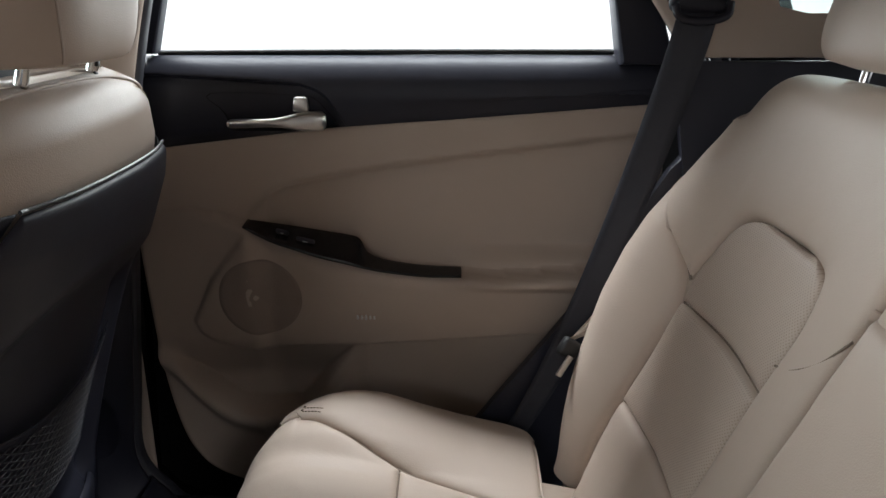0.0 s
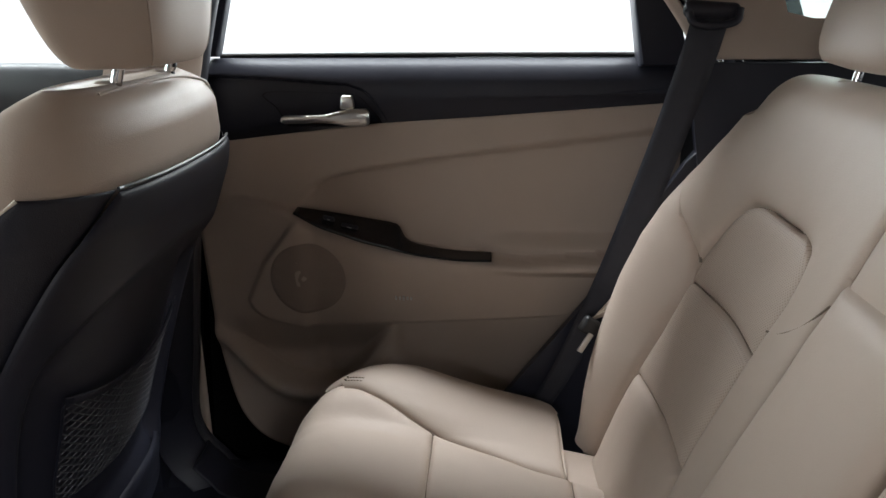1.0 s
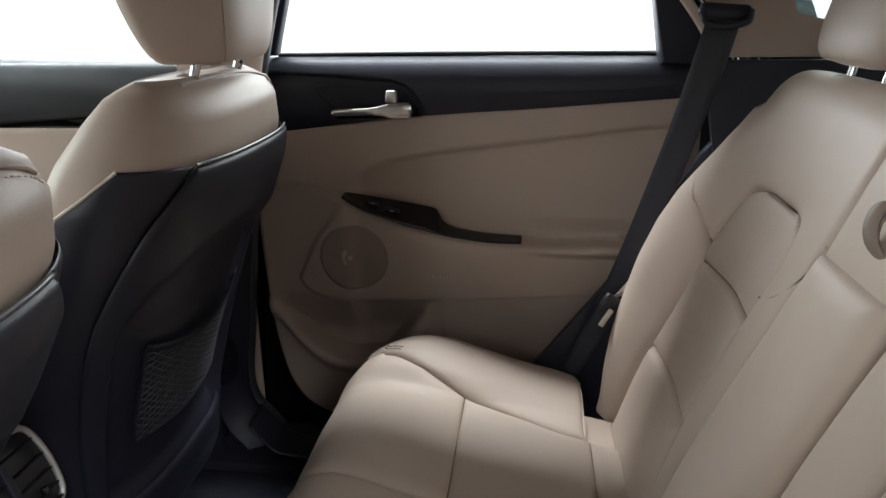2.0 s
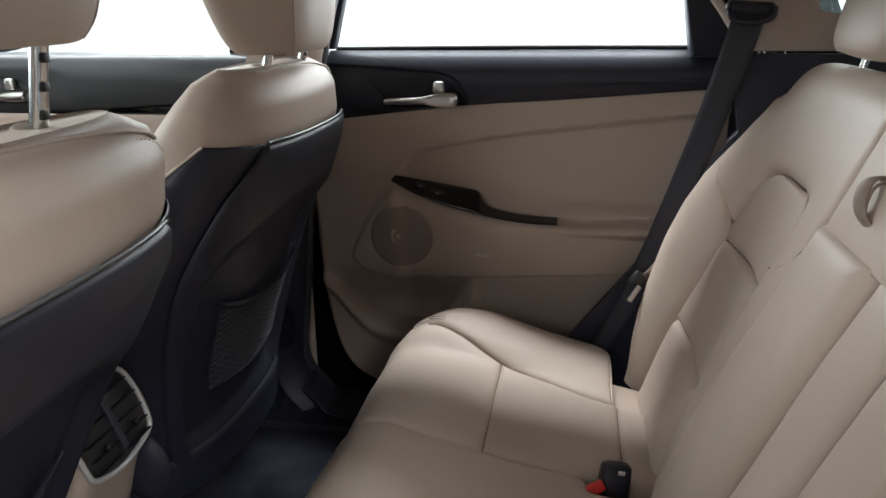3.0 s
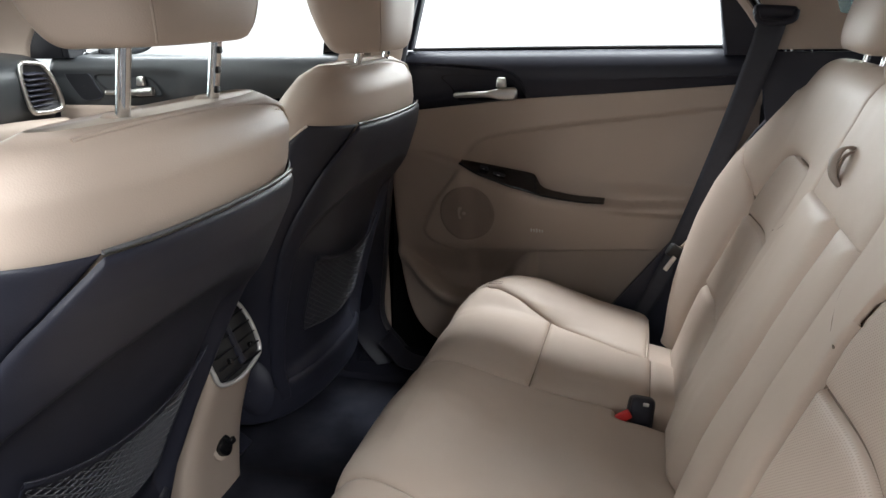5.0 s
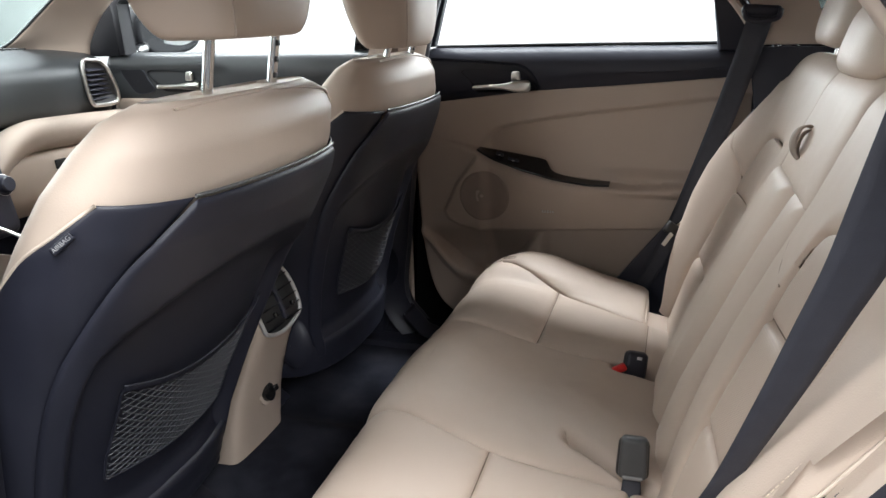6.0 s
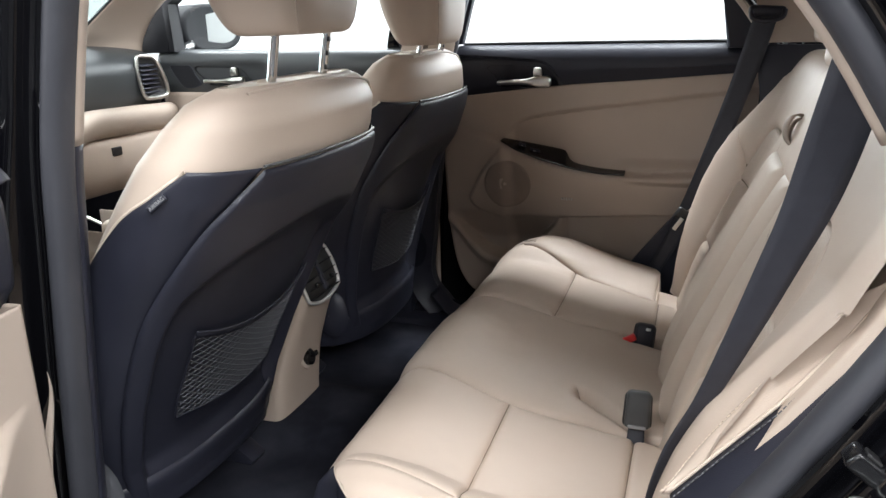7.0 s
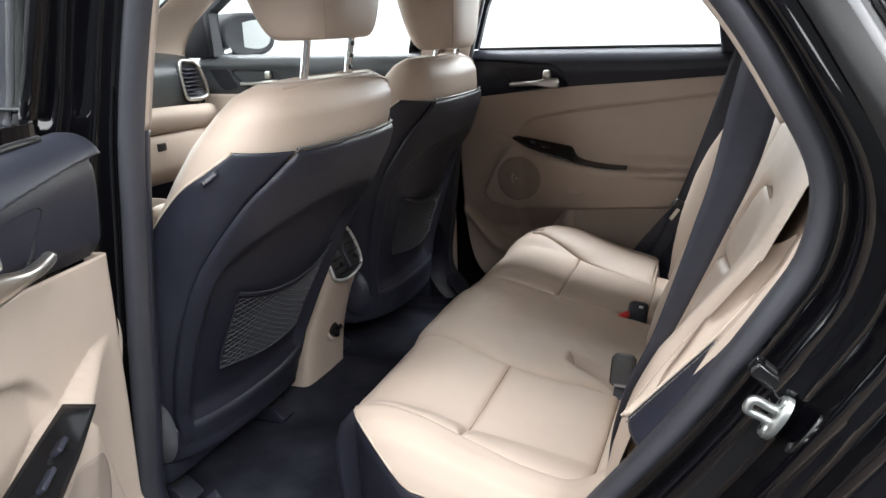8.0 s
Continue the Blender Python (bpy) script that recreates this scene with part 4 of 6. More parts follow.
def front_seat(yc, dx, upright, raised, label):
    seat = thing("front_seat", (-0.75 + dx, yc, 0.5), label, "car seat", SEATS)
    zs = [0.58, 0.62, 0.70, 0.80, 0.90, 1.00, 1.08, 1.14, 1.19, 1.235, 1.265, 1.28]
    rear = [-0.572, -0.568, -0.545, -0.500, -0.448, -0.395, -0.347, -0.315, -0.296, -0.288, -0.298, -0.325]
    rear = [r + upright * (1.18 - z) for r, z in zip(rear, zs)]
    half = [0.225, 0.25, 0.262, 0.272, 0.278, 0.281, 0.28, 0.276, 0.266, 0.246, 0.22, 0.175]
    if yc > YC:
        half[8:] = [0.262, 0.234, 0.203, 0.155]
    deep = [0.10, 0.12, 0.13, 0.135, 0.14, 0.14, 0.135, 0.13, 0.12, 0.10, 0.075, 0.04]

    def at(a, z, off=0.0):
        """Round the backrest: a turns from 0 (rear middle) to +-1 (sides) and on to +-2 (front middle)."""
        r, h, d = (float(np.interp(z, zs, q)) for q in (rear, half, deep))
        t = a * math.pi / 2
        c, s = math.cos(t), math.sin(t)
        q = 0.80
        return (r - d + (d + off) * (1.0 if c > 0 else 0.6) * math.copysign(abs(c) ** q, c) + dx, yc + (h + off) * math.copysign(abs(s) ** q, s), z)

    def ay(rel, z):
        """The turn at which the rear lies this far to the side."""
        h = float(np.interp(z, zs, half))
        k = min(0.999, abs(rel) / h) ** (1 / 0.80)
        return math.copysign(math.asin(k) / (math.pi / 2), rel)

    lv = catmull([(k, 0) for k in zs], 80)[:, 0]
    core = np.array([[at(a, z, -0.045 * ramp(0.86 - abs(a), 0.0, 0.12) * ramp(1.160 - z, 0.0, 0.03)) for a in np.linspace(-2, 2, 96, endpoint=False)] for z in lv])
    link("backrest", sheet_mesh("backrest", core, wrap_v=True, cap=True), LEATHER, seat, "beige leather backrest")
    surf = lambda a, z: at(a, z, 0.0)
    # hard black back; the highlight on its top lip is painted pale grey
    top = [(r, 1.1805) for r in (-0.170, -0.12, -0.05, 0.05, 0.12, 0.170)]
    left = [(-0.172, 1.180), (-0.205, 1.148), (-0.232, 1.11), (-0.249, 1.05), (-0.256, 0.97), (-0.252, 0.89), (-0.240, 0.80), (-0.222, 0.71), (-0.20, 0.625)]
    A = [(ay(r, z), z) for r, z in left]
    B = [(ay(-r, z), z) for r, z in left]
    strip("back_panel", surf, A, B, BLACK, seat, "hard black plastic back panel", puff=0.016, edge=0.009, soft=0.006, toward=(1, 0, 0), na=100, nb=90,
          hump=lambda s, w: -0.030 * ramp(min(w, 1 - w), 0.075, 0.135) * ramp(s, 0.30 + 0.20 * (2 * w - 1) ** 2, 0.42 + 0.20 * (2 * w - 1) ** 2) * (1 - 0.6 * ramp(s, 0.90, 0.97)))
    for sg in (-1, 1):
        E1 = [(ay(sg * (abs(r) - 0.006), z), z) for r, z in left]
        F1 = [(sg * 0.80, 1.188), (sg * 0.93, 1.157), (sg * 1.03, 1.125), (sg * 1.15, 1.06), (sg * 1.22, 0.98), (sg * 1.25, 0.89), (sg * 1.25, 0.80), (sg * 1.22, 0.71), (sg * 1.18, 0.625)]
        E1[0] = (ay(sg * 0.170, 1.180), 1.180)
        strip("side_panel", surf, E1, F1, VINYL, seat, "black vinyl side panel", puff=0.007, edge=0.003, soft=0.006, toward=(1, sg * 0.8, 0), na=80, nb=34, wrinkle=0.001)
        tube("piping", [at(a, z, 0.004) for a, z in F1], 0.0025, PIPING, seat, "pale piping", sides=6, n=50)
    tube("back_trim", [at(ay(r, z), z + 0.001, 0.0095) for r, z in top], 0.0024, EDGEGREY, seat, "thin lip along the back panel, its highlight painted grey", sides=6, n=40)
    # tag on the door-side seam, with plain print bars
    sg = -1 if yc < YC else 1
    a0, z0 = sg * 0.835, 1.163
    p0, p1, p2 = (Vector(at(a0, z0, 0.011)), Vector(at(a0 + sg * 0.065, z0 - 0.022, 0.011)), Vector(at(a0 - sg * 0.02, z0 - 0.012, 0.011)))
    along = (p0 - p1).normalized()
    nrm = along.cross(p2 - p1).normalized()
    if nrm.y * sg < 0:
        nrm = -nrm
    upw = nrm.cross(along)
    m = Matrix((along, upw, nrm)).transposed().to_4x4()
    m.translation = (p0 + p1) / 2
    tag = part("airbag_tag", rbox_bm((0.030, 0.0095, 0.005), 0.002, m), BLACK, seat, "small black tag with pale lettering")
    txt = bpy.data.curves.new("tag_text", "FONT")
    txt.body, txt.size, txt.align_x, txt.align_y, txt.extrude = "AIRBAG", 0.0072, "CENTER", "CENTER", 0.0003
    tmp = new("tag_text", txt)
    bpy.context.view_layer.update()
    me = bpy.data.meshes.new_from_object(tmp.evaluated_get(bpy.context.evaluated_depsgraph_get()))
    bpy.data.objects.remove(tmp)
    me.transform(m @ (pose(0, 0, 0.0027) if sg < 0 else pose(0, 0, 0.0027, 0, 0, 180)))
    link("lettering", me, GREYPRINT, tag, "pale grey lettering", smooth=False)
    # leather top: stitched seam behind the headrest
    seam = [(-0.165, 1.2725), (-0.12, 1.2755), (-0.06, 1.277), (0.03, 1.276), (0.10, 1.272), (0.16, 1.264), (0.20, 1.248)] if yc < YC else [(-0.13, 1.273), (-0.06, 1.276), (0.03, 1.276), (0.09, 1.272), (0.14, 1.262), (0.18, 1.245)]
    pts = catmull([at(ay(r, z), z, 0.0015) for r, z in seam], 80)
    tube("seam", [tuple(q) for q in pts[::4]], 0.0022, LEATHER, seat, "raised seam along the crown", sides=6, n=80)
    stitches("stitching", [q + np.array((0.004, 0, -0.007)) for q in pts], THREAD, seat, step=0.0075, length=0.0045, r=0.0007, label="pale double stitching")
    # map net
    def net(r, k):
        """r from -1 to 1 across, k from 0 (low edge) to 1 (hem)."""
        z = 0.742 + k * (0.176 - 0.030 * (1 - r * r)) + (0.018 * (1 - k) * max(0.0, -r) if yc < YC else 0.018 * (1 - k) * abs(r))
        wdt = 0.150 + 0.016 * k
        return np.array(at(ay(r * wdt, z), z, -0.008)) + np.array((0.006 * (1 - r * r), 0, 0))
    bm = bmesh.new()
    lines = []
    for i in range(-16, 30):
        for slope in (1, -1):
            seg = []
            for k in np.linspace(0, 1, 40):
                r = -1 + 2 * (i / 13.0) + slope * 2.1 * (k - 0.5)
                if -1 <= r <= 1:
                    seg.append(net(r, k))
            if len(seg) > 1:
                lines.append(seg)
    for seg in lines:
        for p, q in zip(seg[:-1], seg[1:]):
            p, q = Vector(p), Vector(q)
            m = Matrix.Translation((p + q) / 2) @ (q - p).to_track_quat("Z", "Y").to_matrix().to_4x4()
            bmesh.ops.create_cone(bm, cap_ends=False, segments=4, radius1=0.0012, radius2=0.0012, depth=(q - p).length * 1.03, matrix=m)
    sheet("net_band", [[net(r, k) + np.array((0.002, 0, 0)) for k in (0.99, 1.02, 1.045, 1.06)] for r in np.linspace(-1.02, 1.02, 24)], VINYL, seat, "black fabric band along the net", thick=0.002)
    part("pocket_net", bm, NETCORD, seat, "black elastic map net")
    rim = [net(r, 1) for r in np.linspace(-1, 1, 14)] + [net(1, k) for k in (0.8, 0.6, 0.4, 0.2)] + [net(0.97, 0)] + [net(r, 0) for r in np.linspace(0.9, -0.9, 12)] + [net(-0.97, 0)] + [net(-1, k) for k in (0.2, 0.4, 0.6, 0.8)]
    tube("net_hem", rim, 0.0020, VINYL, seat, "black net hem", sides=6, n=160, closed=True)
    # lower cover, cushion, recliner covers and rails
    strip("lower_cover", surf, [(-1.15, 0.668), (-1.12, 0.63), (-1.10, 0.588)], [(1.15, 0.668), (1.12, 0.63), (1.10, 0.588)], VINYL, seat, "black vinyl lower cover", puff=0.014, edge=0.004, soft=0.006, toward=(1, 0, 0), na=30, nb=70, wrinkle=0.001)
    P = []
    for k in np.linspace(0, 1, 24):
        e = (1 - abs(2 * k - 1) ** 4) ** 0.25
        z = 0.60 + 0.12 * k
        P.append([(-0.90 + dx + (0.22 + 0.05 * e) * math.copysign(abs(math.cos(a)) ** 0.5, math.cos(a)), yc + (0.20 + 0.06 * e) * math.copysign(abs(math.sin(a)) ** 0.5, math.sin(a)), z) for a in np.linspace(0, 2 * np.pi, 48, endpoint=False)])
    link("seat_cushion", sheet_mesh("seat_cushion", np.array(P), wrap_v=True, cap=True), LEATHER, seat, "beige leather seat cushion")
    rbox("seat_base", (-0.86 + dx, yc, 0.575), (0.50, 0.46, 0.07), 0.02, BLACK, seat, "black seat base")
    for d in (-0.272, 0.272):
        if yc > YC or d < 0:
            P = [[(-0.578 + dx + upright * 0.38 + 0.042 * r * math.cos(a), yc + d + math.copysign(0.016 * (1 - r ** 3), d), 0.692 + 0.062 * r * math.sin(a)) for a in np.linspace(0, 2 * np.pi, 28, endpoint=False)] for r in np.linspace(1, 0.02, 8)]
            link("recliner_cover", sheet_mesh("recliner_cover", np.array(P), wrap_v=True, cap=True), GREYBLACK if yc < YC else BLACK, seat, "rounded dark grey plastic recliner cover")
        y = yc + d * 0.62
        rbox("rail", (-0.86 + dx, y, 0.502), (0.44, 0.036, 0.03), 0.006, RUBBER, seat, "dark steel seat rail")
        prism("rail_cover", [(-0.70 + dx, 0.475), (-0.612 + dx, 0.475), (-0.606 + dx, 0.486), (-0.64 + dx, 0.512), (-0.70 + dx, 0.524)], "y", y - 0.026, y + 0.026, BLACK, seat, "black plastic rail end cover", bevel=0.006)
        prism("leg", [(-0.76 + dx, 0.50), (-0.71 + dx, 0.50), (-0.66 + dx, 0.60), (-0.76 + dx, 0.62)], "y", y - 0.012, y + 0.012, RUBBER, seat, "dark steel seat bracket", bevel=0.003)
        tube("wire", [(-0.66 + dx, y + 0.02, 0.60), (-0.635 + dx, y + 0.035, 0.56), (-0.65 + dx, y + 0.05, 0.515), (-0.72 + dx, y + 0.06, 0.50)], 0.005, RUBBER, seat, "black cable under the seat", sides=7, n=24)
    # headrest: rounded trapezium, bars with a row of notches
    low, high = 1.342 + raised, 1.53 + raised
    def rest(px, py, k):
        """A place on the headrest: px runs from the front (-1) to the rear (1), py across."""
        e = (1 - abs(2 * k - 1) ** 4) ** 0.25
        lean = 0.015 * k if px > 0 else -0.062 * k
        wide = (0.144 - 0.030 * px) * (0.78 + 0.22 * e) * (0.84 + 0.16 * min(1, k / 0.4) ** 0.7)
        return (-0.338 + dx + (0.055 + abs(lean)) * px * (0.55 + 0.45 * e) if px < 0 else -0.338 + dx + (0.055 + lean) * px * (0.55 + 0.45 * e), yc + wide * py, low + (high - low) * k)
    turns = np.linspace(0, 2 * np.pi, 56, endpoint=False)
    rows = [[rest(math.copysign(abs(math.cos(a)) ** 0.52, math.cos(a)), math.copysign(abs(math.sin(a)) ** 0.55, math.sin(a)), k) for a in turns] for k in 0.5 - 0.5 * np.cos(np.linspace(0, np.pi, 40))]
    hr = link("headrest", sheet_mesh("headrest", np.array(rows), wrap_v=True, cap=True), LEATHER, seat, "beige leather headrest with side seams")
    for sg in (-1, 1):
        edge = [rest(math.cos(0.80) ** 0.52, sg * math.sin(0.80) ** 0.55, k) for k in np.linspace(0.02, 0.98, 16)]
        tube("seam", edge, 0.0014, TRIM, hr, sides=6, n=30)
        foot = Vector((-0.352 + dx, yc + sg * 0.077, 1.255))
        head = Vector((-0.330 + dx, yc + sg * 0.077, low + 0.03))
        tube("headrest_bar", [tuple(foot.lerp(head, k)) for k in (0, 0.5, 1)], 0.0068, CHROME, seat, "chrome headrest bar", sides=14, n=6)
        if sg > 0:
            for k in (0.30, 0.48, 0.66, 0.84):
                p = foot.lerp(head, k)
                rbox("notch", (p.x + 0.004, p.y - 0.001, p.z), (0.007, 0.0085, 0.008), 0.0015, RUBBER, seat, "dark adjusting notch")
        lathe("bar_guide", [(0.017, -0.012), (0.015, -0.001), (0.012, 0.002), (0.008, 0.003)], pose(foot.x - 0.002, foot.y, 1.279, 0, 10, 0), LEATHER, seat, "beige guide collar", sides=20)
    return seat


front_seat(0.07, 0.0, 0.0, 0.0, "beige leather and black plastic front seat with raised headrest")
front_seat(0.812, -0.06, 0.17, -0.045, "beige leather and black plastic front seat with lowered headrest")

# ---------------------------------------------------------------- rear doors


def line(pts):
    p = catmull(pts, 80)
    return lambda x: float(np.interp(x, p[:, 0], p[:, 1]))


crest = line([(-0.42, 1.03), (-0.335, 1.010), (-0.27, 0.983), (-0.209, 0.960), (-0.117, 0.938), (0.03, 0.924), (0.14, 0.928), (0.24, 0.934), (0.40, 0.94)])
insert_top = line([(-0.335, 1.0), (-0.306, 1.037), (-0.262, 1.069), (-0.13, 1.095), (0.015, 1.115), (0.312, 1.152), (0.40, 1.16)])
low_line = line([(-0.52, 0.79), (-0.33, 0.775), (-0.142, 0.785), (0.0, 0.797), (0.163, 0.809), (0.40, 0.825)])
pocket = line([(-0.50, 0.775), (-0.47, 0.75), (-0.43, 0.70), (-0.38, 0.657), (-0.32, 0.642), (-0.26, 0.64), (-0.22, 0.66), (-0.185, 0.70), (-0.15, 0.75), (-0.135, 0.80)])
front_edge = line([(0.50, -0.36), (0.53, -0.425), (0.57, -0.462), (0.63, -0.485), (0.74, -0.503), (0.90, -0.514), (1.06, -0.519), (1.14, -0.521)])
band_low = line([(-0.53, 1.118), (-0.445, 1.128), (-0.30, 1.145), (-0.166, 1.16), (0.05, 1.175), (0.326, 1.196), (0.42, 1.20)])


def module_edge(z):
    return float(np.interp(z, [0.775, 0.785, 0.795, 0.81, 0.829, 0.907, 0.955, 1.0], [-0.33, -0.37, -0.40, -0.42, -0.429, -0.392, -0.355, -0.318]))


def door_y(x, z):
    """The inner face of the far rear door: how far to the right the trim lies at x, z."""
    y = 1.205
    y += 0.015 * ramp(insert_top(x) - z, -0.002, 0.005) * ramp(x, -0.33, -0.29)           # inlaid panel over the armrest
    c = crest(x)
    below = c - z
    bulge = ramp(x, -0.50, -0.30) * (0.6 + 0.4 * ramp(x, -0.3, 0.0))
    if below > 0:
        y -= bulge * 0.052 * math.exp(-(below / 0.13) ** 1.6) * ramp(below, -0.006, 0.010)
    y -= 0.030 * ramp(x, -0.02, 0.11) * ramp(z, 0.896, 0.922) * (1 - ramp(z, 0.936, 0.966))      # padded rest behind the switches
    y += 0.018 * ramp(low_line(x) - z, -0.003, 0.004) * ramp(x, -0.16, -0.13)               # lower panel set back
    if x > -0.44 and z < 1.0:                                                                # armrest moulding stands proud of the door
        y -= 0.009 * ramp(x - module_edge(z), 0.0, 0.006) * ramp(z - low_line(x), -0.004, 0.004) * (1 - ramp(z, c - 0.03, c + 0.005))
    if -0.50 < x < -0.13:                                                                    # map pocket
        p = pocket(x)
        y += 0.06 * ramp(z, p - 0.002, p + 0.008) * (1 - ramp(z, 0.69, 0.80)) * ramp(x, -0.49, -0.45) * (1 - ramp(x, -0.158 - 0.75 * (0.785 - z), -0.142 - 0.75 * (0.785 - z)))
        y -= 0.014 * math.exp(-((z - p + 0.012) / 0.016) ** 2) * (1 - ramp(x, -0.20, -0.15))
    y += 0.03 * ramp(front_edge(z) + 0.012 - x, 0.0, 0.012)                                    # rounded front edge
    return y


def rear_door(label, swing):
    """swing: None for the closed door on the far side; a matrix for the near one."""
    XF[0] = swing
    hinge = Vector((-0.47, 1.26, 0.50))
    door = thing("rear_door", (swing @ hinge) if swing else hinge, label, "car door", "rear doors")
    zs = np.r_[np.linspace(0.50, 1.12, 170)]
    P = []
    for z in zs:
        x0 = front_edge(z)
        row = [(x, z + max(0, z - 1.0) / 0.12 * (band_low(x) + 0.004 - 1.12)) for x in np.linspace(x0, 0.36, 220)]
        P.append([(x, door_y(x, zz), zz) for x, zz in row])
    sheet("door_panel", P, TRIM, door, "moulded beige plastic and vinyl door panel", thick=0.003)
    # black band under the window: rounded top shelf
    P = []
    for x in np.r_[np.linspace(-0.521, -0.24, 40, endpoint=False), np.linspace(-0.24, -0.14, 60, endpoint=False), np.linspace(-0.14, 0.435, 50)]:
        zl = band_low(x)
        sec = catmull([(1.206, zl), (1.198, zl + 0.012), (1.19, zl + 0.03), (1.186, 1.215), (1.190, 1.24), (1.203, 1.262), (1.222, 1.273), (1.246, 1.275)], 64)
        flat = 1 - ramp(x, -0.156, -0.150)                         # flat field round the handle
        row = []
        for y, z in sec:
            top = float(np.interp(x, [-0.452, -0.335, -0.222, -0.196, -0.18, -0.165, -0.153], [1.247, 1.241, 1.233, 1.224, 1.211, 1.187, 1.161]))
            k = flat * (1 - ramp(z, top - 0.004, top + 0.001))
            row.append((x, y + k * 0.019, z))
        P.append(row)
    sheet("belt_trim", P, BLACK, door, "soft black upper door trim", thick=0.003)
    # handle: recess, lever, lock knob
    cup = [(-0.368, 1.217), (-0.238, 1.2155), (-0.205, 1.211), (-0.185, 1.192), (-0.165, 1.166), (-0.175, 1.161), (-0.318, 1.158), (-0.335, 1.165), (-0.35, 1.19)]
    mid = np.array((-0.265, 1.188))
    ring_ = catmull(cup, 60, closed=True)
    sheet("handle_cup", [[(mid[0] + (p[0] - mid[0]) * k, 1.2085 + d, mid[1] + (p[1] - mid[1]) * k) for p in ring_] for k, d in ((1.0, -0.004), (0.985, -0.004), (0.95, 0.004), (0.86, 0.016), (0.4, 0.019), (0.02, 0.019))], CUPBLACK, door, "hollow behind the handle, shade in its near-black colour", wrap_v=True)
    P = []
    for k in np.linspace(0, 1, 28):
        x = -0.338 + 0.154 * k
        h = 0.007 + 0.0085 * ramp(k, 0.45, 0.85)
        zc = 1.172 + 0.004 * k + 0.002 * math.sin(k * 3)
        y = 1.192 - 0.012 * math.sin(math.pi * min(1, k * 1.1)) - 0.004
        e = 1 if 0.03 < k < 0.97 else 0.6
        P.append([(x, y + 0.007 * math.cos(a), zc + e * h * math.copysign(abs(math.sin(a)) ** 0.6, math.sin(a))) for a in np.linspace(0, 2 * np.pi, 16, endpoint=False)])
    link("door_handle", sheet_mesh("door_handle", np.array(P), wrap_v=True, cap=True), SILVER, door, "satin silver pull handle")
    rbox("lock_knob", (-0.2215, 1.186, 1.203), (0.026, 0.016, 0.024), 0.005, SILVER, door, "satin silver lock knob", taper=(0.8, 0.9))
    # switch plate and pull cup along the crest
    up = [(-0.322, 1.013), (-0.26, 1.004), (-0.20, 0.994), (-0.15, 0.985), (-0.137, 0.978), (-0.125, 0.956), (-0.10, 0.944), (-0.04, 0.934), (0.03, 0.930)]
    dn = [(-0.322, 1.011), (-0.28, 0.986), (-0.24, 0.971), (-0.20, 0.957), (-0.16, 0.947), (-0.13, 0.940), (-0.09, 0.933), (-0.03, 0.926), (0.03, 0.925)]
    a, b = catmull(up, 50), catmull(dn, 50)
    P = [[(p[0] * (1 - k) + q[0] * k, 1.20 - 0.034 * k - 0.004, p[1] * (1 - k) + q[1] * k + 0.001) for k in np.linspace(0, 1, 8)] for p, q in zip(a, b)]
    plate = sheet("switch_plate", P, GLOSSBLACK, door, "glossy black switch plate", thick=0.003)
    for x, w in ((-0.225, 0.030), (-0.262, 0.020)):
        zc = crest(x) + 0.014
        sw = rbox("window_switch", (x, 1.178, zc + 0.003), (w, 0.018, 0.006), 0.002, BLACK, plate, "black window switch", rot=(-38, 12, 0))
        rbox("print_mark", (x, 1.1735, zc + 0.0035), (w * 0.28, 0.004, 0.0016), 0.0003, PRINT, plate, "small pale print mark", rot=(-38, 12, 0), seg=1)
    # loudspeaker grille with rows of holes
    P = [[(-0.309 + 0.072 * r * math.cos(t), 0, 0.878 + 0.074 * r * math.sin(t)) for t in np.linspace(0, 2 * np.pi, 60, endpoint=False)] for r in (0.002, 0.2, 0.4, 0.6, 0.75, 0.88, 0.97, 1.0)]
    P = [[(x, door_y(x, z) - 0.0035 + (0.005 if r == 7 else 0), z) for x, y, z in row] for r, row in enumerate(P)]
    sheet("speaker_grille", P, GRILLE, door, "round perforated beige speaker grille", wrap_v=True)
    # badge bars: the chrome's glint is put into a pale, half-metal colour
    for bx in (-0.145, -0.138, -0.131, -0.124, -0.117):
        rbox("maker_badge", (bx, door_y(-0.131, 0.843) - 0.003, 0.8435), (0.0038, 0.006, 0.0075 if bx != -0.131 else 0.010), 0.0012, SILVERPAINT, door, "tiny badge bar, chrome glint in its pale colour", seg=1)
    # window: rear fixed pillar, frame, glass
    prism("window_frame", [(0.272, 1.262), (0.357, 1.262), (0.31, 1.40), (0.26, 1.52), (0.21, 1.52), (0.25, 1.40)], "y", 1.185, 1.235, BLACK, door, "black rear window pillar", bevel=0.006)
    if swing is None:
        prism("window_glass", [(-0.45, 1.27), (0.27, 1.27), (0.215, 1.46), (0.1, 1.53), (-0.2, 1.55), (-0.36, 1.50)], "y", 1.240, 1.244, GLASS, door, "clear side window glass").visible_shadow = False
        prism("window_frame", [(-0.463, 1.277), (-0.447, 1.277), (-0.415, 1.40), (-0.37, 1.50), (-0.385, 1.50), (-0.432, 1.40)], "y", 1.205, 1.235, BLACK, door, "black window channel", bevel=0.004)
    tube("window_seal", [(-0.45, 1.232, 1.277), (-0.1, 1.232, 1.279), (0.27, 1.232, 1.279)], 0.0045, RUBBER, door, "black rubber window seal", sides=8, n=20)
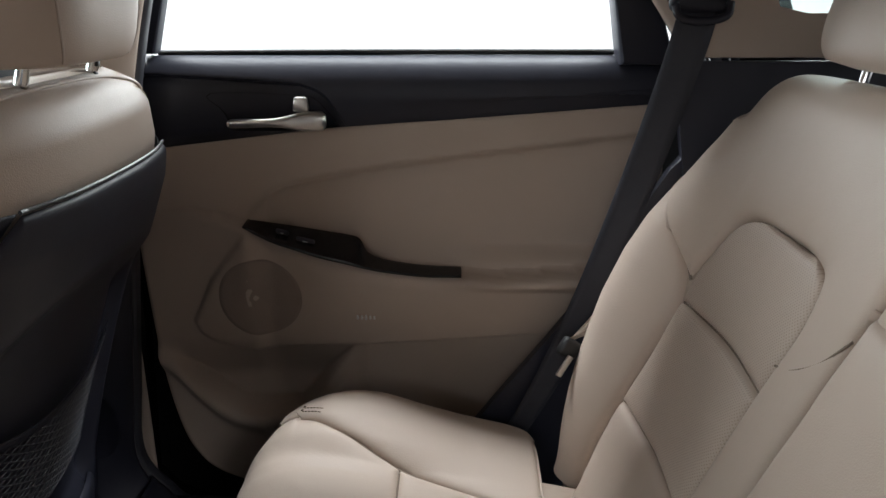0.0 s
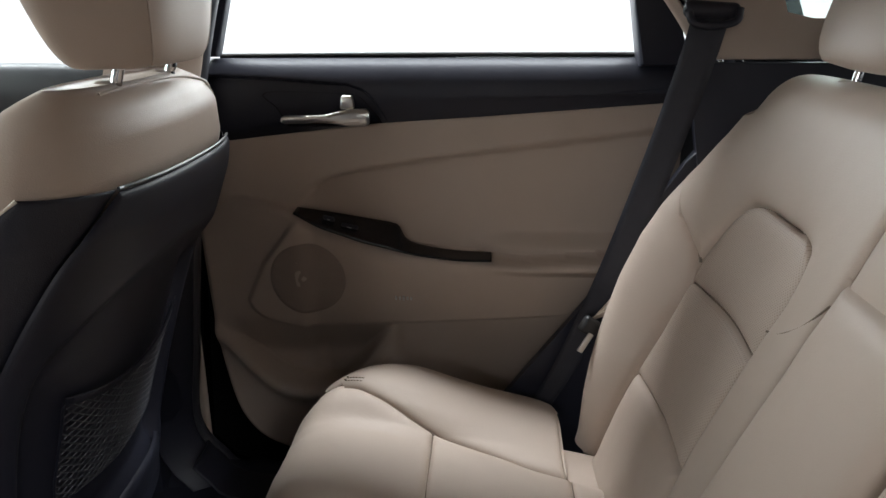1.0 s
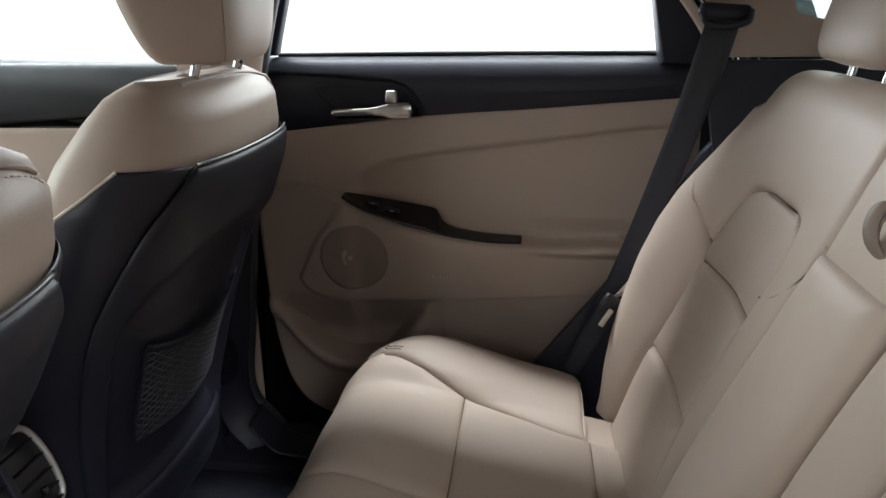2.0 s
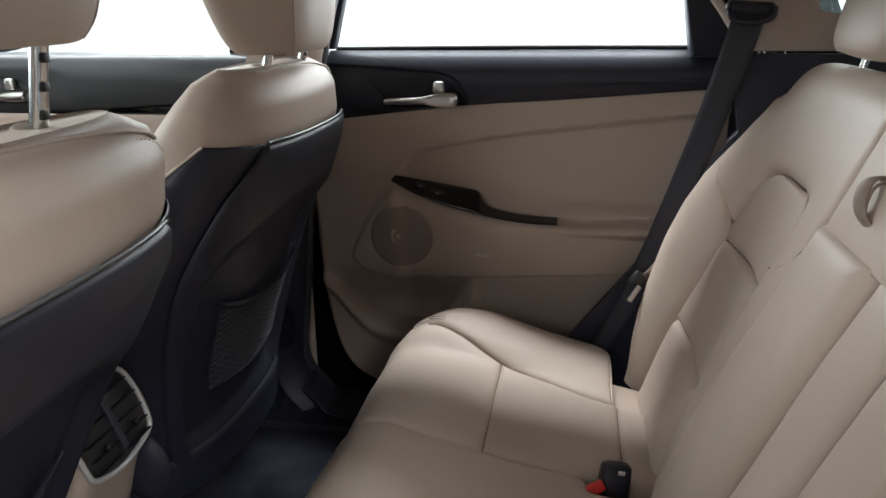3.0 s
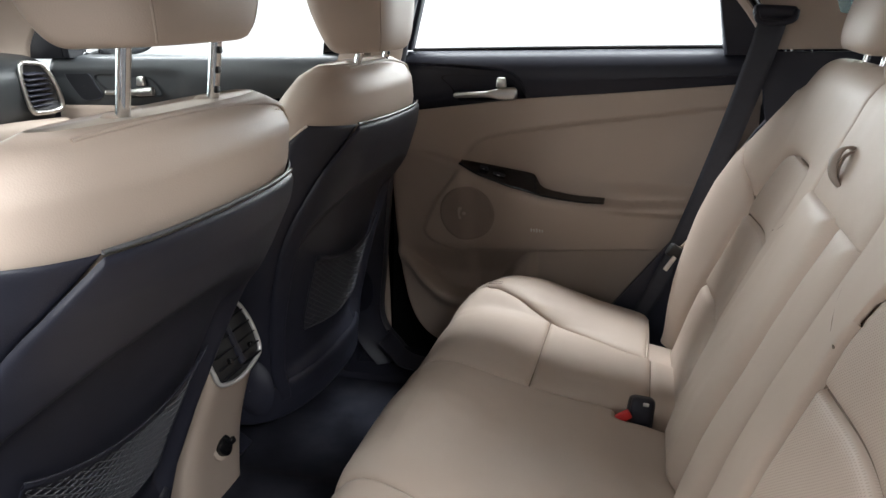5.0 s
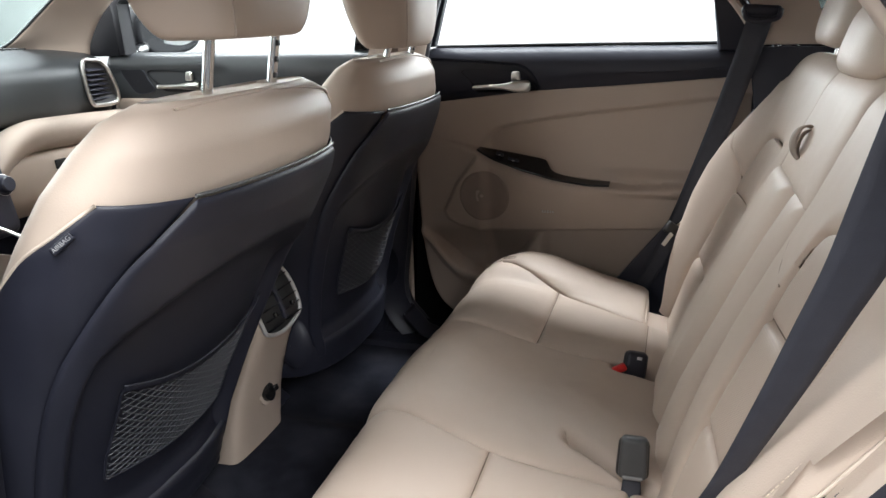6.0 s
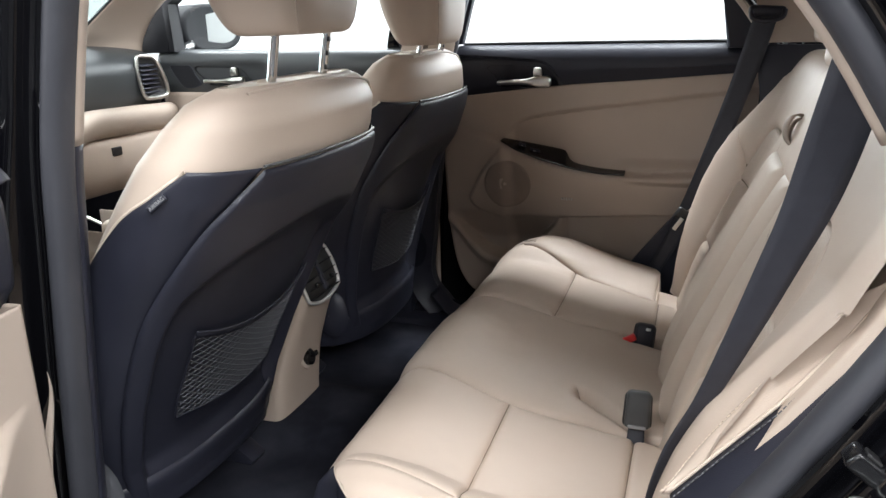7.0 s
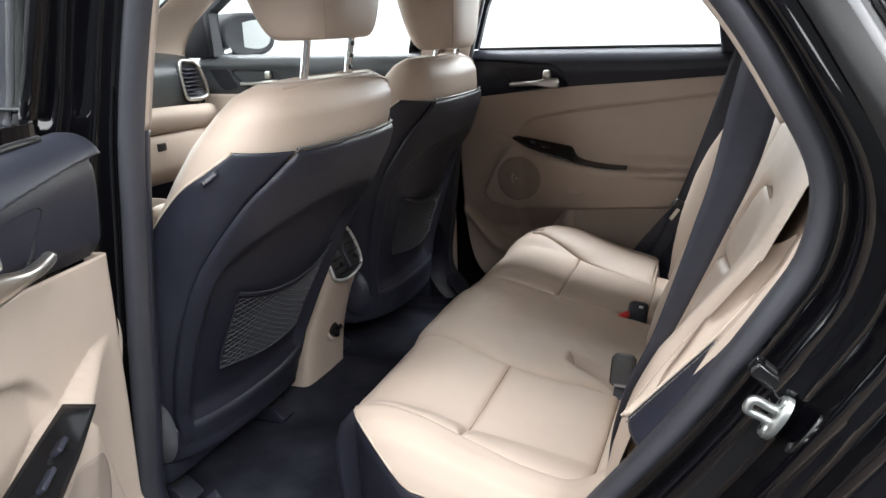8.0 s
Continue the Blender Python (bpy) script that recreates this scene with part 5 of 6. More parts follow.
    prism("door_core", [(-0.575, 0.60), (-0.56, 0.42), (-0.38, 0.38), (0.05, 0.40), (0.24, 0.72), (0.38, 0.95), (0.43, 1.10), (0.425, 1.266), (-0.47, 1.266), (-0.52, 1.0), (-0.55, 0.78)], "y", 1.288, 1.296, BLACKMETAL, door, "black inner door frame", bevel=0.004)
    # outer skin and edge
    skin = [(-0.50, 0.55), (-0.40, 0.44), (0.02, 0.46), (0.20, 0.70), (0.36, 0.98), (0.42, 1.12), (0.41, 1.262), (-0.46, 1.262), (-0.49, 1.0), (-0.515, 0.75)]
    prism("outer_skin", skin, "y", 1.299, 1.345, PAINT, door, "black gloss-painted outer door skin", bevel=0.02)
    XF[0] = None
    return door


BLACKMETAL = material("black_painted_metal", (0.006, 0.006, 0.007), 0.35, second=(0.009, 0.009, 0.01), scale=25)
SILVERPAINT = material("pale_silver", (0.58, 0.58, 0.57), 0.32, metal=0.5, second=(0.5, 0.5, 0.49), scale=40)
# near-black that paints the shade inside the handle hollows; also plain dull trim
CUPBLACK = material("dull_black_plastic", (0.006, 0.0065, 0.009), 0.6, second=(0.009, 0.0095, 0.012), scale=30, spec=0.25, grain=0.2)
GLOSSBLACK = material("gloss_black_plastic", (0.006, 0.006, 0.007), 0.18, second=(0.01, 0.01, 0.011), scale=30, spec=0.5)
GRILLE = material("perforated_beige_plastic", (0.30, 0.243, 0.208), 0.8, second=(0.26, 0.21, 0.18), scale=20, grain=1.0, grain_scale=330, spec=0.15)
rear_door("closed rear car door with beige panel and black upper trim", None)
OPEN = 66
rear_door("wide-open rear car door with beige panel and black upper trim", Matrix.Translation((-0.47, -0.46, -0.025)) @ Matrix.Rotation(radians(-OPEN), 4, "Z") @ Matrix.Translation((0.50, 0.40, 0)) @ MIRROR)

# ---------------------------------------------------------------- front doors (closed)


def front_door(label, side):
    XF[0] = side
    at = Vector((-1.45, 1.26, 0.5))
    door = thing("front_door", (side @ at) if side else at, label, "car door", "front doors")
    P = [[(x, 1.205 - 0.03 * math.exp(-((z - 0.93) / 0.09) ** 2), z) for x in np.linspace(-1.50, -0.53, 60)] for z in np.linspace(0.5, 1.135, 50)]
    sheet("door_panel", P, TRIM, door, "moulded beige door panel", thick=0.003)
    P = []
    for x in np.linspace(-1.50, -0.56, 80):
        zl = 1.118 + 0.05 * ramp(x, -1.5, -0.55)
        sec = catmull([(1.206, zl), (1.197, zl + 0.012), (1.19, zl + 0.03), (1.186, 1.215), (1.190, 1.24), (1.203, 1.262), (1.222, 1.268), (1.246, 1.27)], 18)
        k = 1 - ramp(x, -1.12, -1.06)
        P.append([(x, y + 0.010 * k * (1 - ramp(z, 1.22, 1.232)), z) for y, z in sec])
    # same black trim as the rear doors, lightened for the windscreen's light
    sheet("belt_trim", P, LITBLACK, door, "soft black upper door trim", thick=0.003)
    cup = [(-1.36, 1.217), (-1.24, 1.2165), (-1.19, 1.212), (-1.165, 1.192), (-1.15, 1.167), (-1.165, 1.161), (-1.29, 1.158), (-1.315, 1.168)]
    mid = np.array((-1.25, 1.188))
    ring_ = catmull(cup, 60, closed=True)
    sheet("handle_cup", [[(mid[0] + (p[0] - mid[0]) * k, 1.197 + d, mid[1] + (p[1] - mid[1]) * k) for p in ring_] for k, d in ((1.0, -0.006), (0.985, -0.006), (0.95, 0.0), (0.86, 0.004), (0.4, 0.006), (0.02, 0.006))], CUPBLACK, door, "hollow behind the handle, shade in its near-black colour", wrap_v=True)
    tweeter = [(-1.455, 1.226), (-1.385, 1.222), (-1.362, 1.19), (-1.345, 1.16), (-1.40, 1.15), (-1.43, 1.175)]
    ring_ = catmull(tweeter, 40, closed=True)
    sheet("tweeter_grille", [[(-1.40 + (p[0] + 1.40) * k, 1.1935, 1.188 + (p[1] - 1.188) * k) for p in ring_] for k in (0.99, 0.5, 0.02)], CUPBLACK, door, "dark tweeter grille", wrap_v=True)
    P = []
    for k in np.linspace(0, 1, 20):
        h = 0.006 + 0.006 * ramp(k, 0.45, 0.85)
        P.append([(-1.326 + 0.15 * k, 1.188 - 0.01 * math.sin(math.pi * k) + 0.007 * math.cos(a), 1.172 + 0.004 * k + h * math.sin(a)) for a in np.linspace(0, 2 * np.pi, 14, endpoint=False)])
    link("door_handle", sheet_mesh("door_handle", np.array(P), wrap_v=True, cap=True), SILVER, door, "satin silver pull handle")
    rbox("lock_knob", (-1.208, 1.185, 1.203), (0.026, 0.016, 0.026), 0.005, SILVER, door, "satin silver lock knob", taper=(0.8, 0.9))
    tube("tweeter_rim", [(x, 1.195, z) for x, z in ((-1.455, 1.226), (-1.385, 1.222), (-1.362, 1.19), (-1.345, 1.16), (-1.40, 1.15), (-1.43, 1.175))], 0.002, BLACK, door, sides=6, n=50, closed=True)
    prism("window_glass", [(-1.44, 1.265), (-0.53, 1.265), (-0.47, 1.46), (-0.50, 1.52), (-1.22, 1.52), (-1.43, 1.42)], "y", 1.240, 1.244, GLASS, door, "clear side window glass").visible_shadow = False
    prism("mirror_triangle", [(-1.66, 1.262), (-1.447, 1.262), (-1.452, 1.415), (-1.36, 1.475), (-1.40, 1.478), (-1.52, 1.41), (-1.60, 1.33)], "y", 1.19, 1.235, CUPBLACK, door, "black triangular corner trim", bevel=0.006)
    prism("window_post", [(-1.447, 1.265), (-1.424, 1.265), (-1.434, 1.415), (-1.37, 1.455), (-1.25, 1.51), (-1.26, 1.525), (-1.40, 1.462), (-1.456, 1.418)], "y", 1.186, 1.24, CUPBLACK, door, "black window post", bevel=0.003)
    prism("window_frame", [(-0.572, 1.255), (-0.550, 1.255), (-0.468, 1.50), (-0.488, 1.50)], "y", 1.20, 1.25, PAINT, door, "black gloss window frame", bevel=0.004)
    prism("outer_skin", [(-1.55, 0.45), (-0.56, 0.45), (-0.54, 0.8), (-0.515, 1.255), (-1.55, 1.235)], "y", 1.255, 1.34, PAINT, door, "black gloss-painted outer door skin", bevel=0.02)
    # mirror outside
    mc = Vector((-1.515, 1.525, 1.335))

    def oval(dx, r, t):
        dy = 0.135 * r * math.copysign(abs(math.cos(t)) ** 0.7, math.cos(t))
        return (mc.x + 0.985 * dx + 0.17 * dy, mc.y - 0.17 * dx + 0.985 * dy, mc.z + 0.078 * r * math.copysign(abs(math.sin(t)) ** 0.75, math.sin(t)))
    turns = np.linspace(0, 2 * np.pi, 40, endpoint=False)
    P = [[oval(d, r, t) for t in turns] for d, r in ((-0.165, 0.05), (-0.16, 0.6), (-0.14, 0.90), (-0.08, 1.05), (0.0, 1.08), (0.012, 1.06), (0.010, 0.9), (0.006, 0.6), (0.006, 0.02))]
    hs = sheet("mirror_housing", P, CUPBLACK, door, "black gloss mirror housing", wrap_v=True)
    sheet("mirror_glass", [[(lambda q: (q[0] + 0.006, mc.y + 0.016 + 0.86 * (q[1] - mc.y), q[2]))(oval(0.004, r, t)) for t in turns] for r in (0.01, 0.5, 0.96)], MIRRORGLASS, hs, "mirror glass", wrap_v=True)
    tube("mirror_arm", [(-1.47, 1.26, 1.262), (-1.51, 1.33, 1.268), (-1.53, 1.41, 1.275)], 0.022, PAINT, door, "black mirror arm", sides=12, n=12)
    XF[0] = None
    return door


MIRRORGLASS = material("mirror_glass", (0.85, 0.87, 0.87), 0.02, metal=1.0)
front_door("closed front car door with black upper trim and outside mirror", None)
front_door("closed front car door with black upper trim and outside mirror", MIRROR)

# ---------------------------------------------------------------- dashboard
dash = thing("dashboard", (-1.6, YC, 0.6), "black and beige moulded dashboard with silver-rimmed air vents", "dashboard")
ys = np.linspace(-0.27, 1.16, 80)


def bow(y):
    return 0.05 * ((y - YC) / 0.72) ** 2


P = [[(x + 0.0 - bow(y) * -0.6, y, z - 0.3 * bow(y)) for x, z in catmull([(-1.98, 1.26), (-1.84, 1.295), (-1.68, 1.302), (-1.56, 1.283), (-1.505, 1.247), (-1.50, 1.19), (-1.51, 1.13), (-1.53, 1.105)], 40)] for y in ys]
sheet("upper_dash", P, LITBLACK, dash, "soft black upper dashboard, windscreen light in its paler colour", thick=0.004)
P = [[(x - bow(y) * -0.6, y, z - 0.3 * bow(y) - 0.10 * max(0.0, (0.86 - y) / 0.19) ** 2.2) for x, z in catmull([(-1.53, 1.112), (-1.49, 1.122), (-1.46, 1.115), (-1.447, 1.09), (-1.46, 1.052), (-1.485, 1.035)], 26)] for y in np.linspace(0.655, 1.16, 60)]
sheet("dash_roll", P, TRIM, dash, "beige dashboard roll", thick=0.004)
P = [[(x - bow(y) * -0.6, y, z) for x, z in catmull([(-1.492, 1.028), (-1.47, 1.015), (-1.465, 0.96), (-1.48, 0.90), (-1.53, 0.86), (-1.63, 0.83)], 26)] for y in np.linspace(0.66, 1.15, 50)]
box = sheet("glove_box", P, TRIM, dash, "beige glove box lid", thick=0.004)
rbox("latch", (-1.452, 0.888, 0.990), (0.014, 0.040, 0.026), 0.004, RUBBER, box, "dark glove box latch")
tube("gap", [(-1.484 + 0.6 * bow(y), y, 1.0275 - 0.3 * bow(y)) for y in np.linspace(0.66, 1.15, 12)], 0.0035, RUBBER, box, "dark gap above the lid", sides=6, n=40)
P = [[(x, y, z) for x, z in catmull([(-1.50, 1.105), (-1.44, 1.09), (-1.42, 1.0), (-1.45, 0.88), (-1.55, 0.80)], 20)] for y in np.linspace(-0.27, 0.62, 50)]
sheet("lower_dash", P, BLACK, dash, "black lower dashboard", thick=0.004)
# side vent facing rearward
for side in (None, MIRROR):
    XF[0] = side
    rim = [(-1.475, 1.060, 1.254), (-1.465, 1.085, 1.258), (-1.455, 1.118, 1.247), (-1.445, 1.142, 1.19), (-1.445, 1.152, 1.145), (-1.447, 1.135, 1.130), (-1.455, 1.085, 1.128), (-1.462, 1.06, 1.137), (-1.472, 1.055, 1.20)]
    vent = tube("vent_rim", rim, 0.0065, SILVER, dash, "satin silver vent rim", sides=8, n=80, closed=True)
    c = catmull(rim, 40, closed=True)
    ctr = c.mean(0)
    sheet("vent_well", [[ctr + (q - ctr) * k + np.array((-0.02 * (1 - k), 0, 0)) for q in c] for k in (0.02, 0.5, 1.0)], RUBBER, dash, "dark vent opening", wrap_v=True)
    for k in np.linspace(-0.8, 0.8, 7):
        z = ctr[2] + k * 0.052
        near = [q for q in c if abs(q[2] - z) < 0.012]
        y0, y1 = min(q[1] for q in near), max(q[1] for q in near)
        rbox("slat", (-1.462, (y0 + y1) / 2, z), (0.016, y1 - y0, 0.0035), 0.001, BLACK, dash, rot=(0, 20, 0), seg=1)
XF[0] = None
for k in range(6):
    rbox("defrost_slot", (-1.66 - 0.004 * k, 0.90 + 0.028 * k, 1.299 - 0.0012 * k), (0.05, 0.011, 0.006), 0.002, RUBBER, dash, "dark demister slot", seg=1)
# centre stack and screen
rbox("control_panel", (-1.445, YC, 1.0), (0.10, 0.44, 0.30), 0.03, BLACK, dash, "black centre control stack", rot=(0, -12, 0))
for d in (-0.195, 0.195):
    m = pose(-1.396, YC + d, 0.985, 0, 78, 0)
    knob = lathe("climate_knob", [(0.026, 0), (0.026, 0.006), (0.021, 0.008), (0.020, 0.022), (0.017, 0.025)], m, BLACK, dash, "black climate knob")
    lathe("knob_rim", [(0.0275, 0), (0.0275, 0.005), (0.025, 0.006)], m, SILVER, dash, "silver ring")
screen = rbox("display", (-1.40, YC - 0.03, 1.265), (0.02, 0.24, 0.145), 0.008, GLOSSBLACK, dash, "dark display with a lit map", rot=(0, -14, 0))
lit = bpy.data.materials.new("lit_display")
lit.use_nodes = True
nt = lit.node_tree
b = nt.nodes["Principled BSDF"]
b.inputs["Base Color"].default_value = (0.05, 0.06, 0.06, 1)
n = nt.nodes.new("ShaderNodeTexVoronoi")
n.feature = "DISTANCE_TO_EDGE"
n.inputs["Scale"].default_value = 28
r = nt.nodes.new("ShaderNodeValToRGB")
r.color_ramp.elements[0].color, r.color_ramp.elements[1].color = (0.7, 0.55, 0.2, 1), (0.30, 0.36, 0.34, 1)
r.color_ramp.elements[1].position = 0.08
nt.links.new(n.outputs["Distance"], r.inputs[0])
nt.links.new(r.outputs[0], b.inputs["Emission Color"])
b.inputs["Emission Strength"].default_value = 0.5
part("screen", rbox_bm((0.002, 0.19, 0.115), 0, pose(-1.3885, YC - 0.03, 1.2675, 0, -14, 0)), lit, screen, "lit display")

tube("console_trim", [(-1.36, 0.515, 0.93), (-1.30, 0.545, 0.895), (-1.22, 0.565, 0.855)], 0.005, SILVER, dash, "satin silver trim strip", sides=8, n=20)

# steering wheel in front of the near seat
wheel = thing("steering_wheel", (-1.30, 0.085, 1.08), "black leather steering wheel", "steering wheel")
m = pose(-1.22, 0.085, 1.10, 0, -66, 0)
ring_pts = [tuple(m @ Vector((0.185 * math.cos(a), 0.185 * math.sin(a), 0))) for a in np.linspace(0, 2 * np.pi, 24, endpoint=False)]
tube("rim", ring_pts, 0.016, VINYL, wheel, "black leather rim", sides=12, n=80, closed=True)
lathe("hub", [(0.075, -0.02), (0.075, 0.01), (0.055, 0.025), (0.02, 0.03)], m, BLACK, wheel, "black hub")
for a in (0, 180, 270):
    q = m @ pose(0, 0, 0, 0, 0, a)
    part("spoke", rbox_bm((0.12, 0.04, 0.014), 0.004, q @ pose(0.12, 0, 0)), SILVER if a == 270 else BLACK, wheel, "wheel spoke")
tube("column", [tuple(m @ Vector((0, 0, -0.01))), tuple(m @ Vector((0, 0, -0.28)))], 0.04, BLACK, wheel, "black steering column", sides=14, n=4)

# ---------------------------------------------------------------- centre console
console = thing("centre_console", (-0.75, YC, 0.5), "beige and black centre console with silver-framed rear air vents", "console")
CW = 0.086
prof = catmull([(-0.608, 0.47), (-0.605, 0.53), (-0.592, 0.62), (-0.566, 0.71), (-0.540, 0.78), (-0.543, 0.815), (-0.562, 0.86), (-0.595, 0.897), (-0.65, 0.912), (-0.78, 0.912)], 60)
P = []
for x, z in prof:
    w = CW + 0.010 * ramp(z, 0.80, 0.50)
    row = []
    for a in np.linspace(-1, 1, 25):
        t = a * math.pi / 2
        row.append((x - 0.05 * (1 - abs(math.cos(t)) ** 0.35), YC + w * math.copysign(abs(math.sin(t)) ** 0.55, a), z))
    row = [(-1.2, row[0][1], row[0][2])] + row + [(-1.2, row[-1][1], row[-1][2])]
    P.append(row)
sheet("console_shell", P, TRIM, console, "beige plastic console shell", thick=0.003)
rbox("lid", (-0.82, YC, 0.915), (0.46, 0.17, 0.045), 0.018, LEATHER, console, "beige padded armrest lid")


def cface(d, s):
    """On the console's rear face: d across (metres from the middle), s height."""
    x = float(np.interp(s, prof[:44, 1], prof[:44, 0]))
    t = math.asin(min(1, (abs(d) / CW)) ** (1 / 0.55))
    return (x - 0.05 * (1 - abs(math.cos(t)) ** 0.35) + 0.002, YC + d, s)


rim = [(-0.066, 0.878), (-0.02, 0.886), (0.03, 0.886), (0.066, 0.878), (0.074, 0.845), (0.073, 0.805), (0.064, 0.785), (0.02, 0.771), (-0.02, 0.771), (-0.064, 0.785), (-0.073, 0.805), (-0.074, 0.845)]
rim3 = [cface(*q) for q in rim]
c = catmull(rim, 60, closed=True)
mid_s = 0.822
sheet("vent_well", [[tuple(Vector(cface(q[0] * k, mid_s + (q[1] - mid_s) * k)) + Vector((0.003, 0, 0.001))) for q in c] for k in (0.02, 0.25, 0.5, 0.75, 1.0)], RUBBER, console, "dark vent opening", wrap_v=True)
tube("vent_frame", [tuple(Vector(q) + Vector((0.0065, 0, 0))) for q in rim3], 0.0042, SILVERPAINT, console, "bright silver vent frame", sides=8, n=90, closed=True)
for d in (-0.034, 0.034):
    for s in np.linspace(0.790, 0.868, 5):
        p = cface(d, s)
        rbox("vent_slat", (p[0] + 0.006, p[1], p[2]), (0.010, 0.054, 0.0022), 0.0008, CUPBLACK, console, rot=(0, -25, 0), seg=1)
    p = cface(d, 0.815)
    rbox("vent_tab", (p[0] + 0.010, p[1], p[2]), (0.008, 0.008, 0.010), 0.002, GLOSSBLACK, console, "small black vent tab", rot=(0, -20, 0))
p = cface(0, 0.814)
rbox("vent_divider", (p[0] - 0.002, p[1], p[2] + 0.018), (0.010, 0.012, 0.078), 0.003, BLACK, console, "black vent divider", rot=(0, -22, 0))
p = cface(0.0, 0.622)
m = pose(p[0] - 0.004, p[1], p[2], 0, 72, 0)
lathe("socket_rim", [(0.026, -0.004), (0.026, 0.002), (0.021, 0.004)], m, TRIM, console, "beige socket surround")
lathe("socket_cap", [(0.019, 0.0), (0.019, 0.012), (0.015, 0.015), (0.012, 0.016)], m, GLOSSBLACK, console, "round black power socket cap")
rbox("cap_tab", (p[0] + 0.014, p[1] + 0.012, p[2] + 0.008), (0.012, 0.014, 0.008), 0.003, GLOSSBLACK, console, "cap tab", rot=(0, 70, 0))

# ---------------------------------------------------------------- seat belts


def ribbon(name, pts, wide, mat, parent, label="", n=60):
    """Webbing along pts; wide gives the half-width vectors at as many places."""
    p = catmull(pts, n)
    w = catmull(wide, n)
    P = [[c - v, c - 0.5 * v, c + 0.5 * v, c + v] for c, v in zip(p, w)]
    return sheet(name, P, mat, parent, label, thick=0.0015)


belt = thing("seat_belt", (0.17, 1.08, 0.66), "black webbing seat belt with steel tongue, hanging by the far door", "seat belt", "rear belts")
ribbon("webbing", [(0.352, 1.085, 1.350), (0.335, 1.08, 1.28), (0.30, 1.083, 1.15), (0.255, 1.09, 1.0), (0.215, 1.10, 0.88), (0.16, 1.11, 0.74), (0.10, 1.12, 0.62)],
       [(0.027, -0.004, 0.0), (0.027, -0.004, 0.006), (0.026, -0.004, 0.008), (0.025, -0.004, 0.01), (0.024, -0.004, 0.012)], WEBBING, belt, "black belt webbing")
rbox("anchor", (0.352, 1.088, 1.352), (0.085, 0.022, 0.026), 0.01, BLACK, belt, "black belt guide", rot=(0, 4, 0))
tube("guide_ring", [(0.315, 1.076, 1.352), (0.322, 1.07, 1.335), (0.352, 1.068, 1.330), (0.384, 1.07, 1.337), (0.39, 1.076, 1.355)], 0.006, BLACK, belt, "curved guide bar", sides=8, n=30)
rbox("tongue_grip", (0.192, 1.045, 0.853), (0.034, 0.016, 0.030), 0.006, RUBBER, belt, "black tongue grip", rot=(0, 35, 20))
tongue = rbox("tongue", (0.184, 1.03, 0.83), (0.011, 0.004, 0.036), 0.0015, SILVER, belt, "steel belt tongue", rot=(0, 35, 20))
near = thing("seat_belt", (0.20, -0.12, 0.75), "black webbing seat belt drawn down in front of the backrest", "seat belt", "rear belts")
ribbon("webbing", [(0.362, -0.236, 1.40), (0.344, -0.226, 1.30), (0.325, -0.205, 1.195), (0.304, -0.190, 1.122), (0.280, -0.175, 1.044), (0.251, -0.155, 0.956), (0.218, -0.140, 0.878), (0.198, -0.136, 0.80), (0.188, -0.134, 0.70)],
       [(0.026, 0.0, 0.012), (0.026, 0.0, 0.008), (0.025, 0.0, 0.004), (0.022, 0.001, 0.003), (0.014, 0.002, 0.003), (0.008, 0.003, 0.003), (0.004, 0.004, 0.002), (0.002, 0.005, 0.002), (0.002, 0.006, 0.002)], WEBBING, near, "black belt webbing", n=90)
rbox("anchor", (0.188, -0.136, 0.700), (0.03, 0.030, 0.05), 0.006, BLACK, near, "black floor anchor", rot=(0, 12, 0))


GREYPLASTIC = material("dark_grey_plastic", (0.055, 0.058, 0.062), 0.4, second=(0.07, 0.073, 0.078), scale=30, grain=0.2, grain_scale=1200)
LIGHTGREY = material("pale_grey_plastic", (0.22, 0.225, 0.23), 0.4, second=(0.26, 0.26, 0.27), scale=40)
ZINC = material("zinc_plate", (0.55, 0.57, 0.56), 0.42, metal=1.0, second=(0.4, 0.41, 0.4), scale=60, mix=0.9, grain=0.2, grain_scale=600)


def buckle(at, rot, label, red):
    b = thing("belt_buckle", at, label, "belt buckle", "belt buckles")
    m = pose(*at, *rot)
    part("casing", rbox_bm((0.044, 0.032, 0.082 if red else 0.064), 0.008, m @ pose(0, 0, 0.012 if red else 0.022), taper=(0.92, 0.9)), BLACK if red else GREYPLASTIC, b, "black buckle casing" if red else "dark grey buckle casing")
    part("side_shell", rbox_bm((0.050, 0.026, 0.078 if red else 0.060), 0.008, m @ pose(0, 0.004, 0.012 if red else 0.020), taper=(0.92, 0.9)), RUBBER, b, "black rear shell")
    if red:
        part("button", rbox_bm((0.030, 0.018, 0.014), 0.003, m @ pose(-0.033, -0.018, 0.016, 0, -35, 0)), RED, b, "red release button")
        part("print_mark", rbox_bm((0.010, 0.0015, 0.006), 0.0, m @ pose(0.004, -0.0152, 0.043)), PRINT, b, "pale print mark")
    else:
        part("lip", rbox_bm((0.030, 0.005, 0.006), 0.002, m @ pose(0, -0.016, -0.006)), LIGHTGREY, b, "pale grey lip")
    part("stalk", rbox_bm((0.034, 0.012, 0.06), 0.004, m @ pose(0, -0.012, -0.03, -20, 0, 0), taper=(0.75, 0.9)), WEBBING, b, "black webbing stalk")
    return b


buckle((0.136, 0.630, 0.654), (-12, 8, 8), "black seat belt buckle with red button lying in the cushion gap", True)
buckle((0.156, 0.248, 0.686), (-14, 2, 4), "black seat belt buckle tucked in the cushion gap", False)
